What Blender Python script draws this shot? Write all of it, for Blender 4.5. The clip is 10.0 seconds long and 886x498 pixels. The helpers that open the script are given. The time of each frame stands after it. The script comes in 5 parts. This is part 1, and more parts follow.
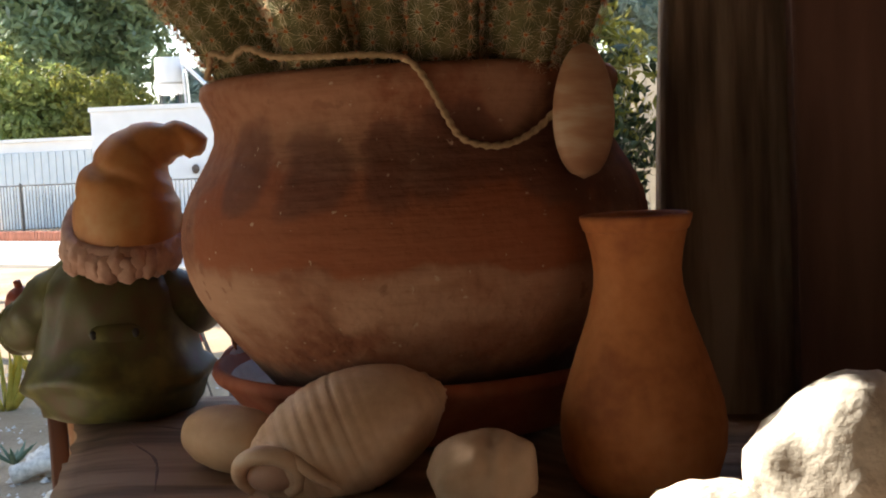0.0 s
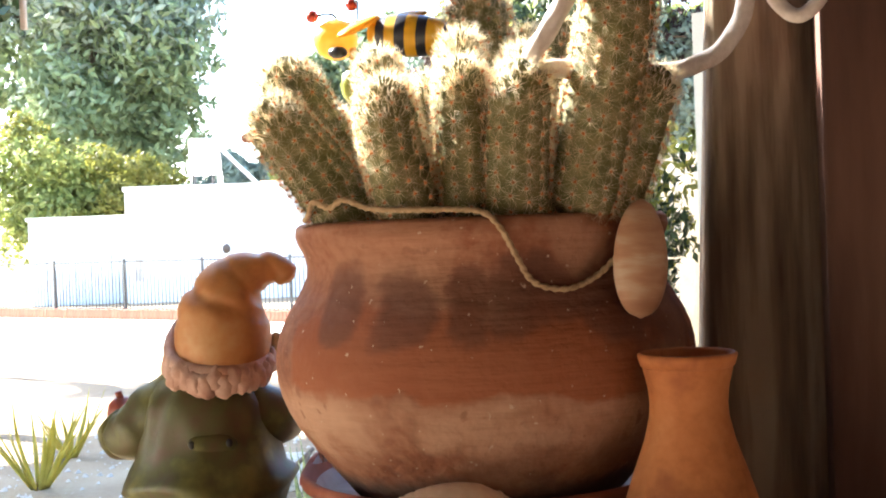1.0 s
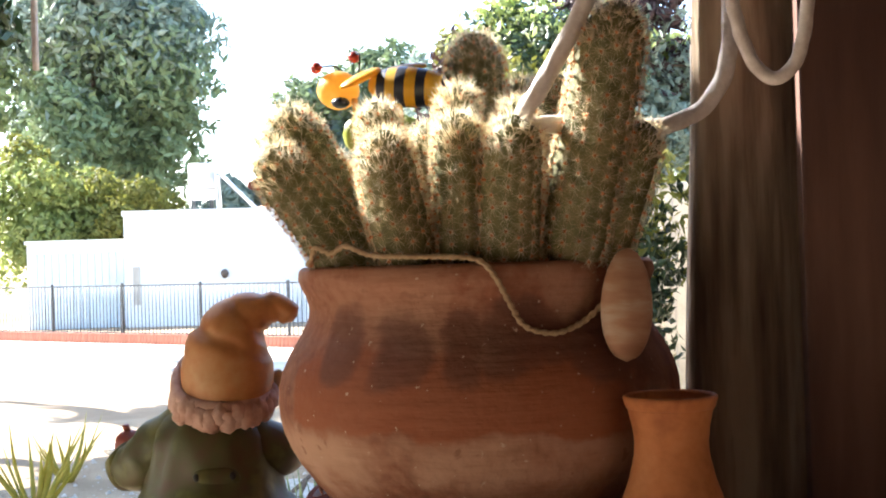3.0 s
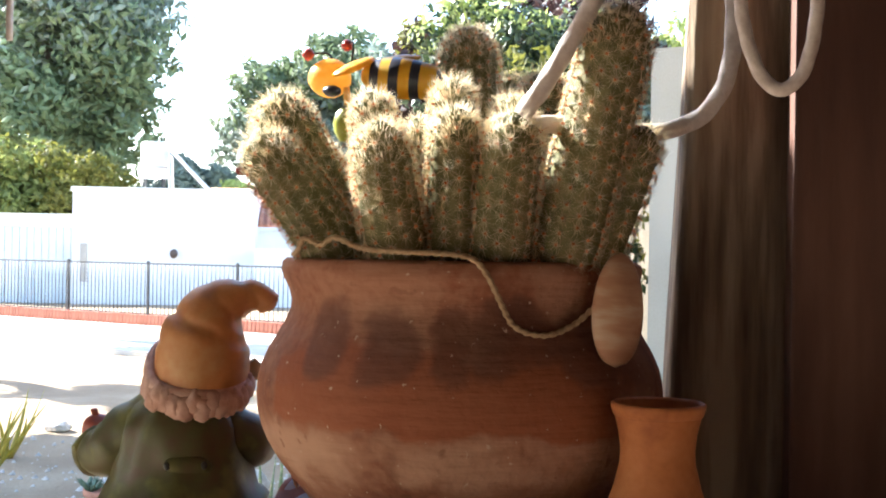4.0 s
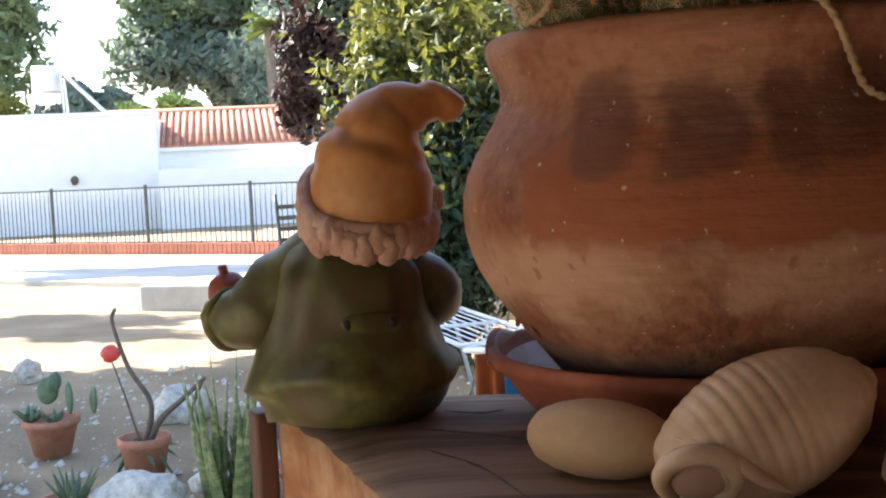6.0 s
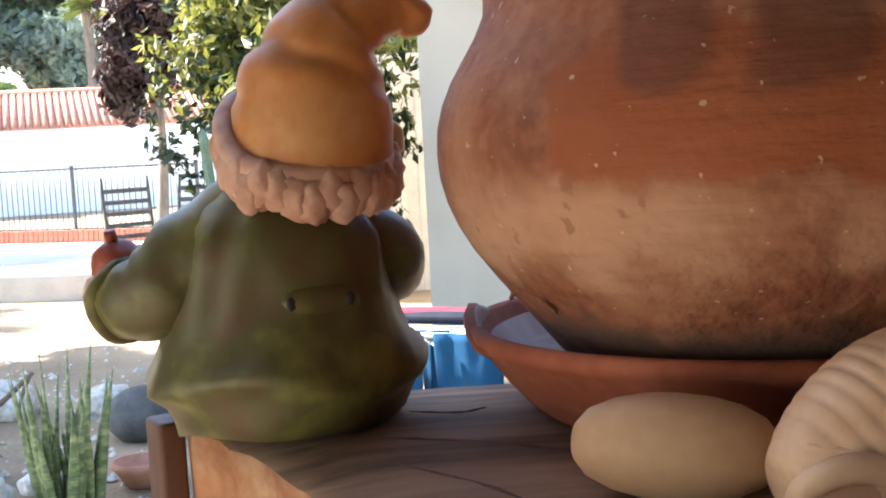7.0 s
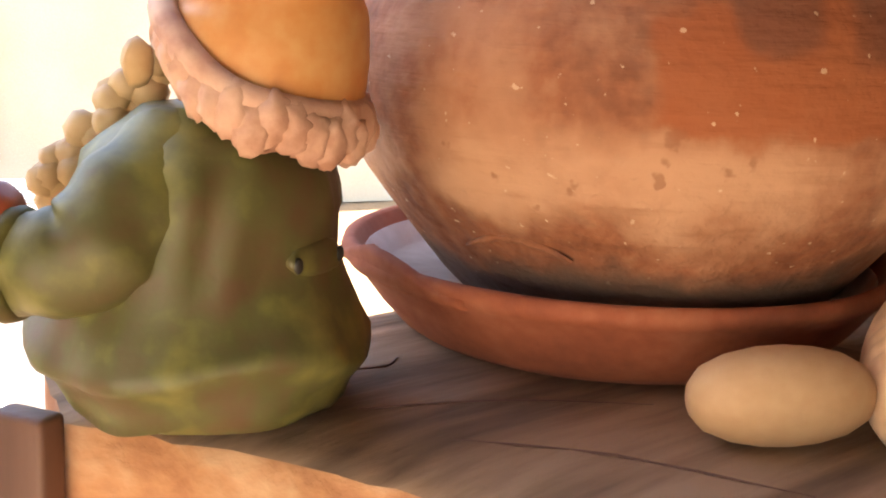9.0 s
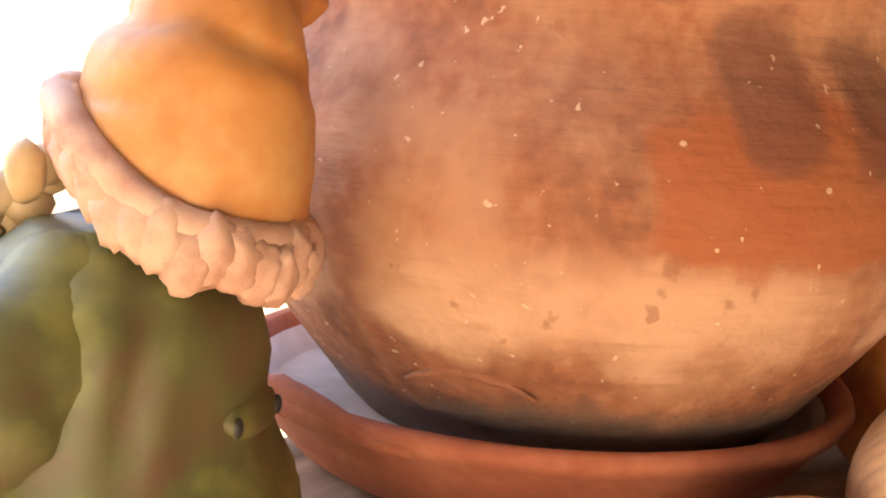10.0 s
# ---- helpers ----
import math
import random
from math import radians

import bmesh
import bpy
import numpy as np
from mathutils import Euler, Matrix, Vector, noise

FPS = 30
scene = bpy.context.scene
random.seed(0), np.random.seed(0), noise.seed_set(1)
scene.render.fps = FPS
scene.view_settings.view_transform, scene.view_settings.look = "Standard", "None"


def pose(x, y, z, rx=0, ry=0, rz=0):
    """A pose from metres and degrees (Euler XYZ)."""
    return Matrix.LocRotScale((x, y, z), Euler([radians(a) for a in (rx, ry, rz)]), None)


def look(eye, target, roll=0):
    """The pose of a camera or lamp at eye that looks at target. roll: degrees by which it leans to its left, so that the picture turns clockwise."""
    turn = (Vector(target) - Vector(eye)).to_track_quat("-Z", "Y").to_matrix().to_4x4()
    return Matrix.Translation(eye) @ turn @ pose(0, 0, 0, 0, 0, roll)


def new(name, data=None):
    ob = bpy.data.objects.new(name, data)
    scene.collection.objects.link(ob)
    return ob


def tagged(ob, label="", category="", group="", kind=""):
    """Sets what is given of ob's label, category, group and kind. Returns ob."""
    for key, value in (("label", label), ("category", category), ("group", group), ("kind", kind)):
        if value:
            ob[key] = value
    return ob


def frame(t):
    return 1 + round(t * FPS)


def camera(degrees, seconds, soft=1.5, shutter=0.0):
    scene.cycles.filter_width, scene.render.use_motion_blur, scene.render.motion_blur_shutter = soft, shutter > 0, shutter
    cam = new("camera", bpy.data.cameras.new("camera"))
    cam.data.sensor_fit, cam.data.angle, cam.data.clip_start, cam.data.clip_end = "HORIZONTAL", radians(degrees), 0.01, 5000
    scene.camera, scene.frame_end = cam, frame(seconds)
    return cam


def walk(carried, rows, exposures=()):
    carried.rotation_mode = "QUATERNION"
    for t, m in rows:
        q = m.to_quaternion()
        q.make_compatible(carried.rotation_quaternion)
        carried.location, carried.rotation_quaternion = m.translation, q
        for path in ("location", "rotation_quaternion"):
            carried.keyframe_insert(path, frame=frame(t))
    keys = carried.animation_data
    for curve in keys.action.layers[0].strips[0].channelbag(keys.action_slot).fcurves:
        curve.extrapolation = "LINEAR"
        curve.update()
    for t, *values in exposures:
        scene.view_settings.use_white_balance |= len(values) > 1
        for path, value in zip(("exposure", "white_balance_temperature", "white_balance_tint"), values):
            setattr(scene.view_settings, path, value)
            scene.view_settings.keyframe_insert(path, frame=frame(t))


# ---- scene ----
cam = camera(40.0, 10.0, soft=2.0)
PATH = [
    (0, (0.175, -0.843, 1.188), (-0.179, 1.119, 1.029), -2.9),
    (0.5, (0.165, -0.898, 1.211), (-0.274, 1.052, 1.15), -2.5),
    (1, (0.163, -0.944, 1.23), (-0.23, 1.017, 1.206), -2.2),
    (1.5, (0.175, -0.958, 1.24), (-0.213, 1.004, 1.229), -2.4),
    (2, (0.182, -0.955, 1.238), (-0.232, 1.002, 1.226), -2.1),
    (2.2, (0.178, -0.962, 1.226), (-0.237, 0.994, 1.239), -1.7),
    (3.5, (0.169, -0.99, 1.253), (-0.19, 0.978, 1.27), -1.3),
    (4, (0.142, -0.979, 1.248), (-0.167, 0.997, 1.252), 0.9),
    (4.5, (0.073, -0.923, 1.247), (-0.218, 1.055, 1.274), -0.5),
    (5, (-0.008, -0.879, 1.224), (-0.158, 1.114, 1.151), 0.2),
    (5.5, (-0.062, -0.819, 1.194), (-0.242, 1.164, 1.013), -0.6),
    (6, (-0.113, -0.778, 1.169), (-0.268, 1.211, 1.023), -2.6),
    (6.2, (-0.135, -0.751, 1.165), (-0.209, 1.241, 1.007), -2.2),
    (7.3, (-0.235, -0.56, 1.137), (-0.069, 1.423, 0.94), -2.7),
    (7.5, (-0.275, -0.548, 1.135), (-0.052, 1.428, 0.928), -1.5),
    (8, (-0.407, -0.499, 1.155), (0.259, 1.369, 0.892), -1.9),
    (8.5, (-0.471, -0.444, 1.169), (0.449, 1.313, 0.908), -1.9),
    (9, (-0.501, -0.409, 1.178), (0.796, 1.053, 0.753), 2.3),
    (9.5, (-0.518, -0.365, 1.205), (0.962, 0.906, 0.766), 4.5),
    (10, (-0.494, -0.293, 1.191), (1.086, 0.889, 0.863), 4.2),
]
EXPOSURES = [(0, 1.9, 6640, 10), (0.4, 2.45, 6540, 10), (1.0, 3.25, 6240, 10), (2.2, 2.8, 6140, 10), (3.3, 2.65, 6040, 10), (4.5, 2.45, 5940, 10), (5.0, 1.97, 5940, 10), (5.5, 2.2, 6140, 10), (6.2, 2.17, 6240, 10), (7.3, 3.14, 6140, 12), (8.0, 3.81, 6000, 12), (8.5, 3.25, 7000, 14), (9.0, 3.52, 7700, 18), (9.5, 3.87, 7900, 18), (10, 3.92, 7900, 19)]
walk(cam, [(t, look(eye, target, roll)) for t, eye, target, roll in PATH], EXPOSURES)

# ---- light ----
GROUND = -0.5
SUN_AZ, SUN_EL = -68.0, 35.0
world = bpy.data.worlds.new("world")
scene.world = world
world.use_nodes = True
wn = world.node_tree
sky = wn.nodes.new("ShaderNodeTexSky")
sky.sky_type, sky.sun_disc = "NISHITA", False
sky.sun_elevation, sky.sun_rotation = radians(SUN_EL), radians(SUN_AZ)
wn.links.new(sky.outputs[0], wn.nodes["Background"].inputs[0])
wn.nodes["Background"].inputs[1].default_value = 0.12
sun = new("sun", bpy.data.lights.new("sun", "SUN"))
sun.data.energy, sun.data.angle, sun.data.color = 5.0, radians(0.6), (1.0, 0.93, 0.82)
to_sun = Vector((math.sin(radians(SUN_AZ)) * math.cos(radians(SUN_EL)), math.cos(radians(SUN_AZ)) * math.cos(radians(SUN_EL)), math.sin(radians(SUN_EL))))
sun.matrix_world = look(to_sun * 20, (0, 0, 0))


# ---- materials ----
def material(name, colors, scale=20.0, rough=0.8, bump=0.3, bump_scale=60.0, metal=0.0, detail=6.0, dist=0.002, stretch=(1, 1, 1), fine=0.35, sheer=0.0, islands=0.0):
    """A surface of two or three colours mixed by coarse and fine noise, with relief."""
    m = bpy.data.materials.new(name)
    m.use_nodes = True
    t = m.node_tree
    b = t.nodes["Principled BSDF"]
    co = t.nodes.new("ShaderNodeTexCoord")
    mp = t.nodes.new("ShaderNodeMapping")
    mp.inputs["Scale"].default_value = stretch
    t.links.new(co.outputs["Object"], mp.inputs["Vector"])
    n1, n2 = t.nodes.new("ShaderNodeTexNoise"), t.nodes.new("ShaderNodeTexNoise")
    n1.inputs["Scale"].default_value, n1.inputs["Detail"].default_value = scale, detail
    n2.inputs["Scale"].default_value, n2.inputs["Detail"].default_value = bump_scale, 8
    for n in (n1, n2):
        t.links.new(mp.outputs[0], n.inputs["Vector"])
    mix = t.nodes.new("ShaderNodeMath")
    mix.operation = "MULTIPLY_ADD"
    t.links.new(n2.outputs[0], mix.inputs[0])
    mix.inputs[1].default_value = fine
    t.links.new(n1.outputs[0], mix.inputs[2])
    sub = t.nodes.new("ShaderNodeMath")
    sub.operation = "SUBTRACT"
    t.links.new(mix.outputs[0], sub.inputs[0])
    sub.inputs[1].default_value = fine * 0.5
    ramp = t.nodes.new("ShaderNodeValToRGB")
    el = ramp.color_ramp.elements
    el[0].position, el[1].position = 0.32, 0.68
    el[0].color, el[1].color = (*colors[0], 1), (*colors[-1], 1)
    if len(colors) == 3:
        el.new(0.5).color = (*colors[1], 1)
    t.links.new(sub.outputs[0], ramp.inputs[0])
    out = ramp.outputs[0]
    if islands:
        g = t.nodes.new("ShaderNodeNewGeometry")
        o = t.nodes.new("ShaderNodeObjectInfo")
        ad = t.nodes.new("ShaderNodeMath")
        ad.operation = "ADD"
        t.links.new(g.outputs["Random Per Island"], ad.inputs[0])
        t.links.new(o.outputs["Random"], ad.inputs[1])
        mr = t.nodes.new("ShaderNodeMapRange")
        mr.inputs["From Max"].default_value = 2.0
        mr.inputs["To Min"].default_value, mr.inputs["To Max"].default_value = 1 - islands, 1 + islands
        t.links.new(ad.outputs[0], mr.inputs["Value"])
        hs = t.nodes.new("ShaderNodeHueSaturation")
        t.links.new(mr.outputs[0], hs.inputs["Value"])
        t.links.new(out, hs.inputs["Color"])
        out = hs.outputs[0]
    t.links.new(out, b.inputs["Base Color"])
    b.inputs["Roughness"].default_value, b.inputs["Metallic"].default_value = rough, metal
    bp = t.nodes.new("ShaderNodeBump")
    bp.inputs["Strength"].default_value, bp.inputs["Distance"].default_value = bump, dist
    t.links.new(n2.outputs[0], bp.inputs["Height"])
    t.links.new(bp.outputs[0], b.inputs["Normal"])
    if sheer:
        tr = t.nodes.new("ShaderNodeBsdfTranslucent")
        t.links.new(out, tr.inputs["Color"])
        ms = t.nodes.new("ShaderNodeMixShader")
        ms.inputs[0].default_value = sheer
        t.links.new(b.outputs[0], ms.inputs[1])
        t.links.new(tr.outputs[0], ms.inputs[2])
        t.links.new(ms.outputs[0], t.nodes["Material Output"].inputs["Surface"])
    return m


M_SAND = material("sand", [(0.22, 0.155, 0.09), (0.31, 0.225, 0.135), (0.40, 0.31, 0.20)], 0.9, 0.95, 0.6, 35, dist=0.02)
M_PAVE = material("pale_paving", [(0.42, 0.40, 0.36), (0.56, 0.53, 0.48)], 1.2, 0.9, 0.3, 30)
M_CREAM = material("cream_render", [(0.41, 0.362, 0.275), (0.46, 0.41, 0.315), (0.49, 0.44, 0.345)], 1.1, 0.9, 0.5, 90, dist=0.004)
M_WHITE = material("white_paint", [(0.82, 0.82, 0.81), (0.88, 0.88, 0.87)], 2.0, 0.6, 0.15, 40)
M_PANEL = material("blue_white_panel", [(0.60, 0.68, 0.72), (0.70, 0.76, 0.79)], 2.0, 0.5, 0.1, 40)
M_BRICK = material("red_brick", [(0.36, 0.12, 0.075), (0.47, 0.19, 0.12)], 6.0, 0.9, 0.5, 60, islands=0.25)
M_TILE = material("roof_tile", [(0.42, 0.17, 0.10), (0.55, 0.26, 0.17)], 3.0, 0.85, 0.4, 30, islands=0.25)
M_IRON = material("dark_iron", [(0.03, 0.032, 0.034), (0.06, 0.06, 0.06)], 10, 0.5, 0.2, 80)
M_GREYPANEL = material("solar_glass", [(0.03, 0.04, 0.06), (0.06, 0.08, 0.10)], 3, 0.2, 0.05, 10)
M_SHUTTER = material("shutter_slat", [(0.23, 0.225, 0.21), (0.27, 0.265, 0.25)], 8, 0.55, 0.1, 60, islands=0.06)
M_PLASTIC_W = material("white_coat", [(0.72, 0.72, 0.73), (0.80, 0.80, 0.80)], 20, 0.35, 0.05, 60)
M_BLACK = material("black_plastic", [(0.015, 0.015, 0.017), (0.03, 0.03, 0.03)], 20, 0.5, 0.1, 100)
M_POST = material("weathered_timber", [(0.10, 0.068, 0.045), (0.23, 0.165, 0.11), (0.42, 0.33, 0.23)], 26, 0.9, 0.9, 75, stretch=(1, 1, 0.09), dist=0.006, fine=0.8)
M_DARKPOST = material("brown_painted_timber", [(0.085, 0.038, 0.026), (0.125, 0.058, 0.039), (0.17, 0.085, 0.058)], 22, 0.6, 0.5, 70, stretch=(1, 1, 0.15), dist=0.003)
M_BEAM = material("old_beam", [(0.13, 0.08, 0.05), (0.25, 0.155, 0.10), (0.38, 0.25, 0.165)], 26, 0.9, 0.9, 70, stretch=(0.12, 1, 1), dist=0.004, fine=0.7)
M_BEAMEND = material("beam_side", [(0.40, 0.17, 0.08), (0.52, 0.26, 0.13), (0.60, 0.36, 0.21)], 24, 0.9, 0.8, 60, stretch=(0.2, 1, 1), dist=0.004, fine=0.6)
M_SAUCER = material("saucer_clay", [(0.22, 0.055, 0.028), (0.31, 0.085, 0.042), (0.39, 0.13, 0.07)], 14, 0.85, 0.25, 120, dist=0.001)
M_LIME = material("lime_deposit", [(0.45, 0.36, 0.33), (0.62, 0.56, 0.54)], 25, 0.9, 0.4, 90, dist=0.001)
M_VASE = material("orange_clay", [(0.34, 0.105, 0.030), (0.50, 0.175, 0.052), (0.58, 0.23, 0.08)], 18, 0.75, 0.3, 130, dist=0.001)
M_SOIL = material("potting_soil", [(0.03, 0.022, 0.016), (0.07, 0.05, 0.035)], 60, 1.0, 0.9, 140, dist=0.006)
M_EGG = material("pale_stone", [(0.45, 0.27, 0.145), (0.54, 0.35, 0.205)], 18, 0.6, 0.15, 150, dist=0.0006)
M_SHELL = material("shell", [(0.54, 0.34, 0.22), (0.66, 0.45, 0.30), (0.72, 0.54, 0.39)], 30, 0.45, 0.15, 150, dist=0.0006)
M_SHELLIN = material("shell_inside", [(0.50, 0.30, 0.22), (0.60, 0.40, 0.31)], 30, 0.4, 0.1, 150, dist=0.0005)
M_PENDANT = material("banded_shell", [(0.42, 0.22, 0.13), (0.52, 0.31, 0.19), (0.60, 0.45, 0.32)], 34, 0.5, 0.2, 150, stretch=(0.5, 0.5, 2.2), dist=0.0008)
M_STONE = material("tan_stone", [(0.50, 0.33, 0.21), (0.64, 0.46, 0.32)], 22, 0.85, 0.4, 130, dist=0.0015)
M_ROCK = material("grey_rock", [(0.38, 0.34, 0.28), (0.55, 0.50, 0.42), (0.66, 0.61, 0.53)], 28, 0.9, 0.7, 120, dist=0.003)
M_TWINE = material("jute_twine", [(0.36, 0.25, 0.14), (0.52, 0.39, 0.24)], 260, 0.95, 0.8, 700, dist=0.001)
M_ROPE = material("white_rope", [(0.58, 0.52, 0.48), (0.74, 0.69, 0.64)], 120, 0.8, 0.5, 500, dist=0.001)
M_HAT = material("orange_glaze", [(0.42, 0.17, 0.055), (0.53, 0.24, 0.08), (0.58, 0.33, 0.14)], 22, 0.5, 0.2, 120, dist=0.001)
M_FUR = material("pink_fur_glaze", [(0.42, 0.23, 0.17), (0.58, 0.37, 0.29), (0.66, 0.47, 0.38)], 45, 0.6, 0.4, 130, dist=0.002)
M_COAT = material("olive_glaze", [(0.110, 0.068, 0.034), (0.098, 0.100, 0.036), (0.20, 0.20, 0.06)], 17, 0.48, 0.35, 70, dist=0.0015)
M_BEARD = material("straw_beard", [(0.48, 0.34, 0.19), (0.60, 0.47, 0.30)], 40, 0.6, 0.3, 130, dist=0.001)
M_APPLE = material("red_glaze", [(0.28, 0.055, 0.03), (0.42, 0.11, 0.06)], 40, 0.45, 0.2, 120, dist=0.001)
M_SKIN = material("peach_glaze", [(0.55, 0.31, 0.18), (0.62, 0.40, 0.26)], 30, 0.5, 0.1, 120, dist=0.001)
M_STEM = material("cactus_green", [(0.085, 0.095, 0.032), (0.14, 0.14, 0.055), (0.20, 0.18, 0.08)], 60, 0.7, 0.3, 200, dist=0.001)
M_SPINE = material("pale_spines", [(0.86, 0.76, 0.56), (0.93, 0.89, 0.78)], 40, 0.5, 0.0, 50, sheer=0.7)
M_SPINE_R = material("brown_spines", [(0.42, 0.20, 0.09), (0.58, 0.32, 0.16)], 40, 0.5, 0.0, 50, sheer=0.4)
M_WOOL = material("areole_wool", [(0.56, 0.19, 0.07), (0.68, 0.29, 0.12)], 60, 0.9, 0.0, 50)
M_BUD = material("dry_red_fruit", [(0.16, 0.02, 0.02), (0.28, 0.05, 0.04)], 60, 0.6, 0.3, 200)
M_YELLOW = material("yellow_plastic", [(0.75, 0.40, 0.02), (0.82, 0.50, 0.05)], 30, 0.35, 0.05, 60, sheer=0.35)
M_ORANGE_T = material("orange_plastic", [(0.88, 0.55, 0.12), (0.92, 0.68, 0.25)], 30, 0.4, 0.05, 60, sheer=0.55)
M_NAVY = material("black_stripe", [(0.012, 0.014, 0.03), (0.02, 0.024, 0.045)], 30, 0.4, 0.05, 60)
M_REDBALL = material("red_ball", [(0.38, 0.03, 0.025), (0.5, 0.06, 0.04)], 40, 0.35, 0.05, 60)
M_GREENPL = material("green_plastic", [(0.20, 0.24, 0.02), (0.28, 0.30, 0.04)], 40, 0.4, 0.05, 60)
M_CLAYPOT = material("garden_clay", [(0.36, 0.15, 0.085), (0.46, 0.22, 0.14)], 14, 0.9, 0.3, 80)
M_SUCC = material("succulent", [(0.08, 0.13, 0.07), (0.15, 0.20, 0.12)], 20, 0.6, 0.2, 60, islands=0.2)
M_SNAKE = material("striped_leaf", [(0.06, 0.09, 0.03), (0.14, 0.17, 0.06), (0.30, 0.30, 0.12)], 12, 0.5, 0.1, 60, stretch=(1, 1, 2.5))
M_TWIG = material("grey_twig", [(0.09, 0.065, 0.05), (0.16, 0.12, 0.095)], 30, 0.9, 0.5, 90)
M_BARK = material("bark", [(0.13, 0.10, 0.075), (0.24, 0.19, 0.145)], 6, 0.95, 0.8, 25, stretch=(1, 1, 0.3), dist=0.02)
M_PINK = material("coral_petal", [(0.75, 0.10, 0.09), (0.85, 0.18, 0.14)], 40, 0.6, 0.1, 60, sheer=0.4)
M_LEAF_D = material("dark_foliage", [(0.13, 0.18, 0.09), (0.26, 0.33, 0.17)], 0.8, 0.6, 0.1, 10, sheer=0.35, islands=0.4)
M_LEAF_B = material("blue_green_foliage", [(0.17, 0.22, 0.17), (0.30, 0.36, 0.28)], 0.8, 0.6, 0.1, 10, sheer=0.3, islands=0.4)
M_LEAF_L = material("light_foliage", [(0.24, 0.30, 0.08), (0.42, 0.48, 0.16)], 1.0, 0.6, 0.1, 10, sheer=0.45, islands=0.4)
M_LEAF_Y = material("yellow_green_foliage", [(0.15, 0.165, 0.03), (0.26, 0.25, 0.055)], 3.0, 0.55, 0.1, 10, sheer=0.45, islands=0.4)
M_YUCCA = material("yucca_blade", [(0.42, 0.36, 0.05), (0.60, 0.50, 0.12)], 6.0, 0.5, 0.1, 40, sheer=0.5)
M_LEAF_P = material("purple_foliage", [(0.035, 0.016, 0.018), (0.075, 0.04, 0.03)], 1.0, 0.6, 0.1, 10, sheer=0.3, islands=0.4)
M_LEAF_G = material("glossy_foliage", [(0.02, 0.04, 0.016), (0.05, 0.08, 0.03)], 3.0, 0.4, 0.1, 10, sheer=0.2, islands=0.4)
M_JEANS = material("blue_denim", [(0.010, 0.050, 0.11), (0.018, 0.072, 0.145)], 8, 0.9, 0.5, 400, dist=0.001)
M_BLUE = material("navy_cloth", [(0.006, 0.022, 0.085), (0.010, 0.034, 0.115)], 8, 0.9, 0.5, 300, dist=0.001)
M_DARKCLOTH = material("black_cloth", [(0.012, 0.014, 0.022), (0.03, 0.032, 0.045)], 8, 0.9, 0.5, 300, dist=0.001)
M_YCLOTH = material("yellow_cloth", [(0.46, 0.30, 0.08), (0.56, 0.39, 0.13)], 8, 0.9, 0.5, 300, dist=0.001)
M_WCLOTH = material("white_cloth", [(0.66, 0.66, 0.68), (0.76, 0.76, 0.78)], 8, 0.9, 0.4, 300, dist=0.001)
M_ORANGE = material("orange_cloth", [(0.17, 0.036, 0.010), (0.28, 0.072, 0.018)], 6, 0.9, 0.5, 200, dist=0.002)
M_REDCLOTH = material("red_cloth", [(0.40, 0.03, 0.05), (0.52, 0.06, 0.08)], 8, 0.9, 0.4, 300, dist=0.001)
M_GREENCLOTH = material("green_cloth", [(0.16, 0.30, 0.06), (0.22, 0.38, 0.09)], 8, 0.9, 0.4, 300, dist=0.001)
M_CONCRETE = material("concrete", [(0.42, 0.39, 0.34), (0.55, 0.52, 0.46)], 3, 0.9, 0.4, 50, dist=0.005)
M_DARKSTONE = material("dark_stone", [(0.06, 0.06, 0.055), (0.11, 0.105, 0.095)], 9, 0.9, 0.5, 50, dist=0.006)
M_GRASS = material("grass", [(0.05, 0.09, 0.02), (0.11, 0.16, 0.04)], 2, 0.8, 0.3, 30, islands=0.3)
M_CEIL = material("porch_boards", [(0.055, 0.033, 0.022), (0.09, 0.056, 0.036)], 6, 0.9, 0.3, 40, stretch=(1, 0.1, 1))
M_GLASSJAR = material("lilac_shard", [(0.40, 0.38, 0.55), (0.60, 0.58, 0.72)], 30, 0.3, 0.1, 90)


for m in (M_JEANS, M_BLUE, M_DARKCLOTH, M_YCLOTH, M_WCLOTH, M_ORANGE, M_REDCLOTH, M_GREENCLOTH):
    m.node_tree.nodes["Principled BSDF"].inputs["Specular IOR Level"].default_value = 0.1


# ---- mesh helpers ----
def part(name, bm, mats, parent=None, label="", smooth=True):
    """Links a bmesh, or (verts, faces), as one mesh object, under parent if given."""
    me = bpy.data.meshes.new(name)
    if isinstance(bm, tuple):
        me.from_pydata(*[list(x) for x in (bm[0], [], bm[1])])
    else:
        bm.to_mesh(me)
        bm.free()
    for m in mats if isinstance(mats, (list, tuple)) else [mats]:
        me.materials.append(m)
    if smooth:
        me.shade_smooth()
    ob = new(name, me)
    if parent:
        ob.parent = parent
    if label:
        tagged(ob, label)
    return ob


def thing(name, at, label, category, group="", kind=""):
    """An empty at a thing's base."""
    ob = new(name)
    ob.location = at
    ob.empty_display_size = 0.02
    return tagged(ob, label, category, group, kind)


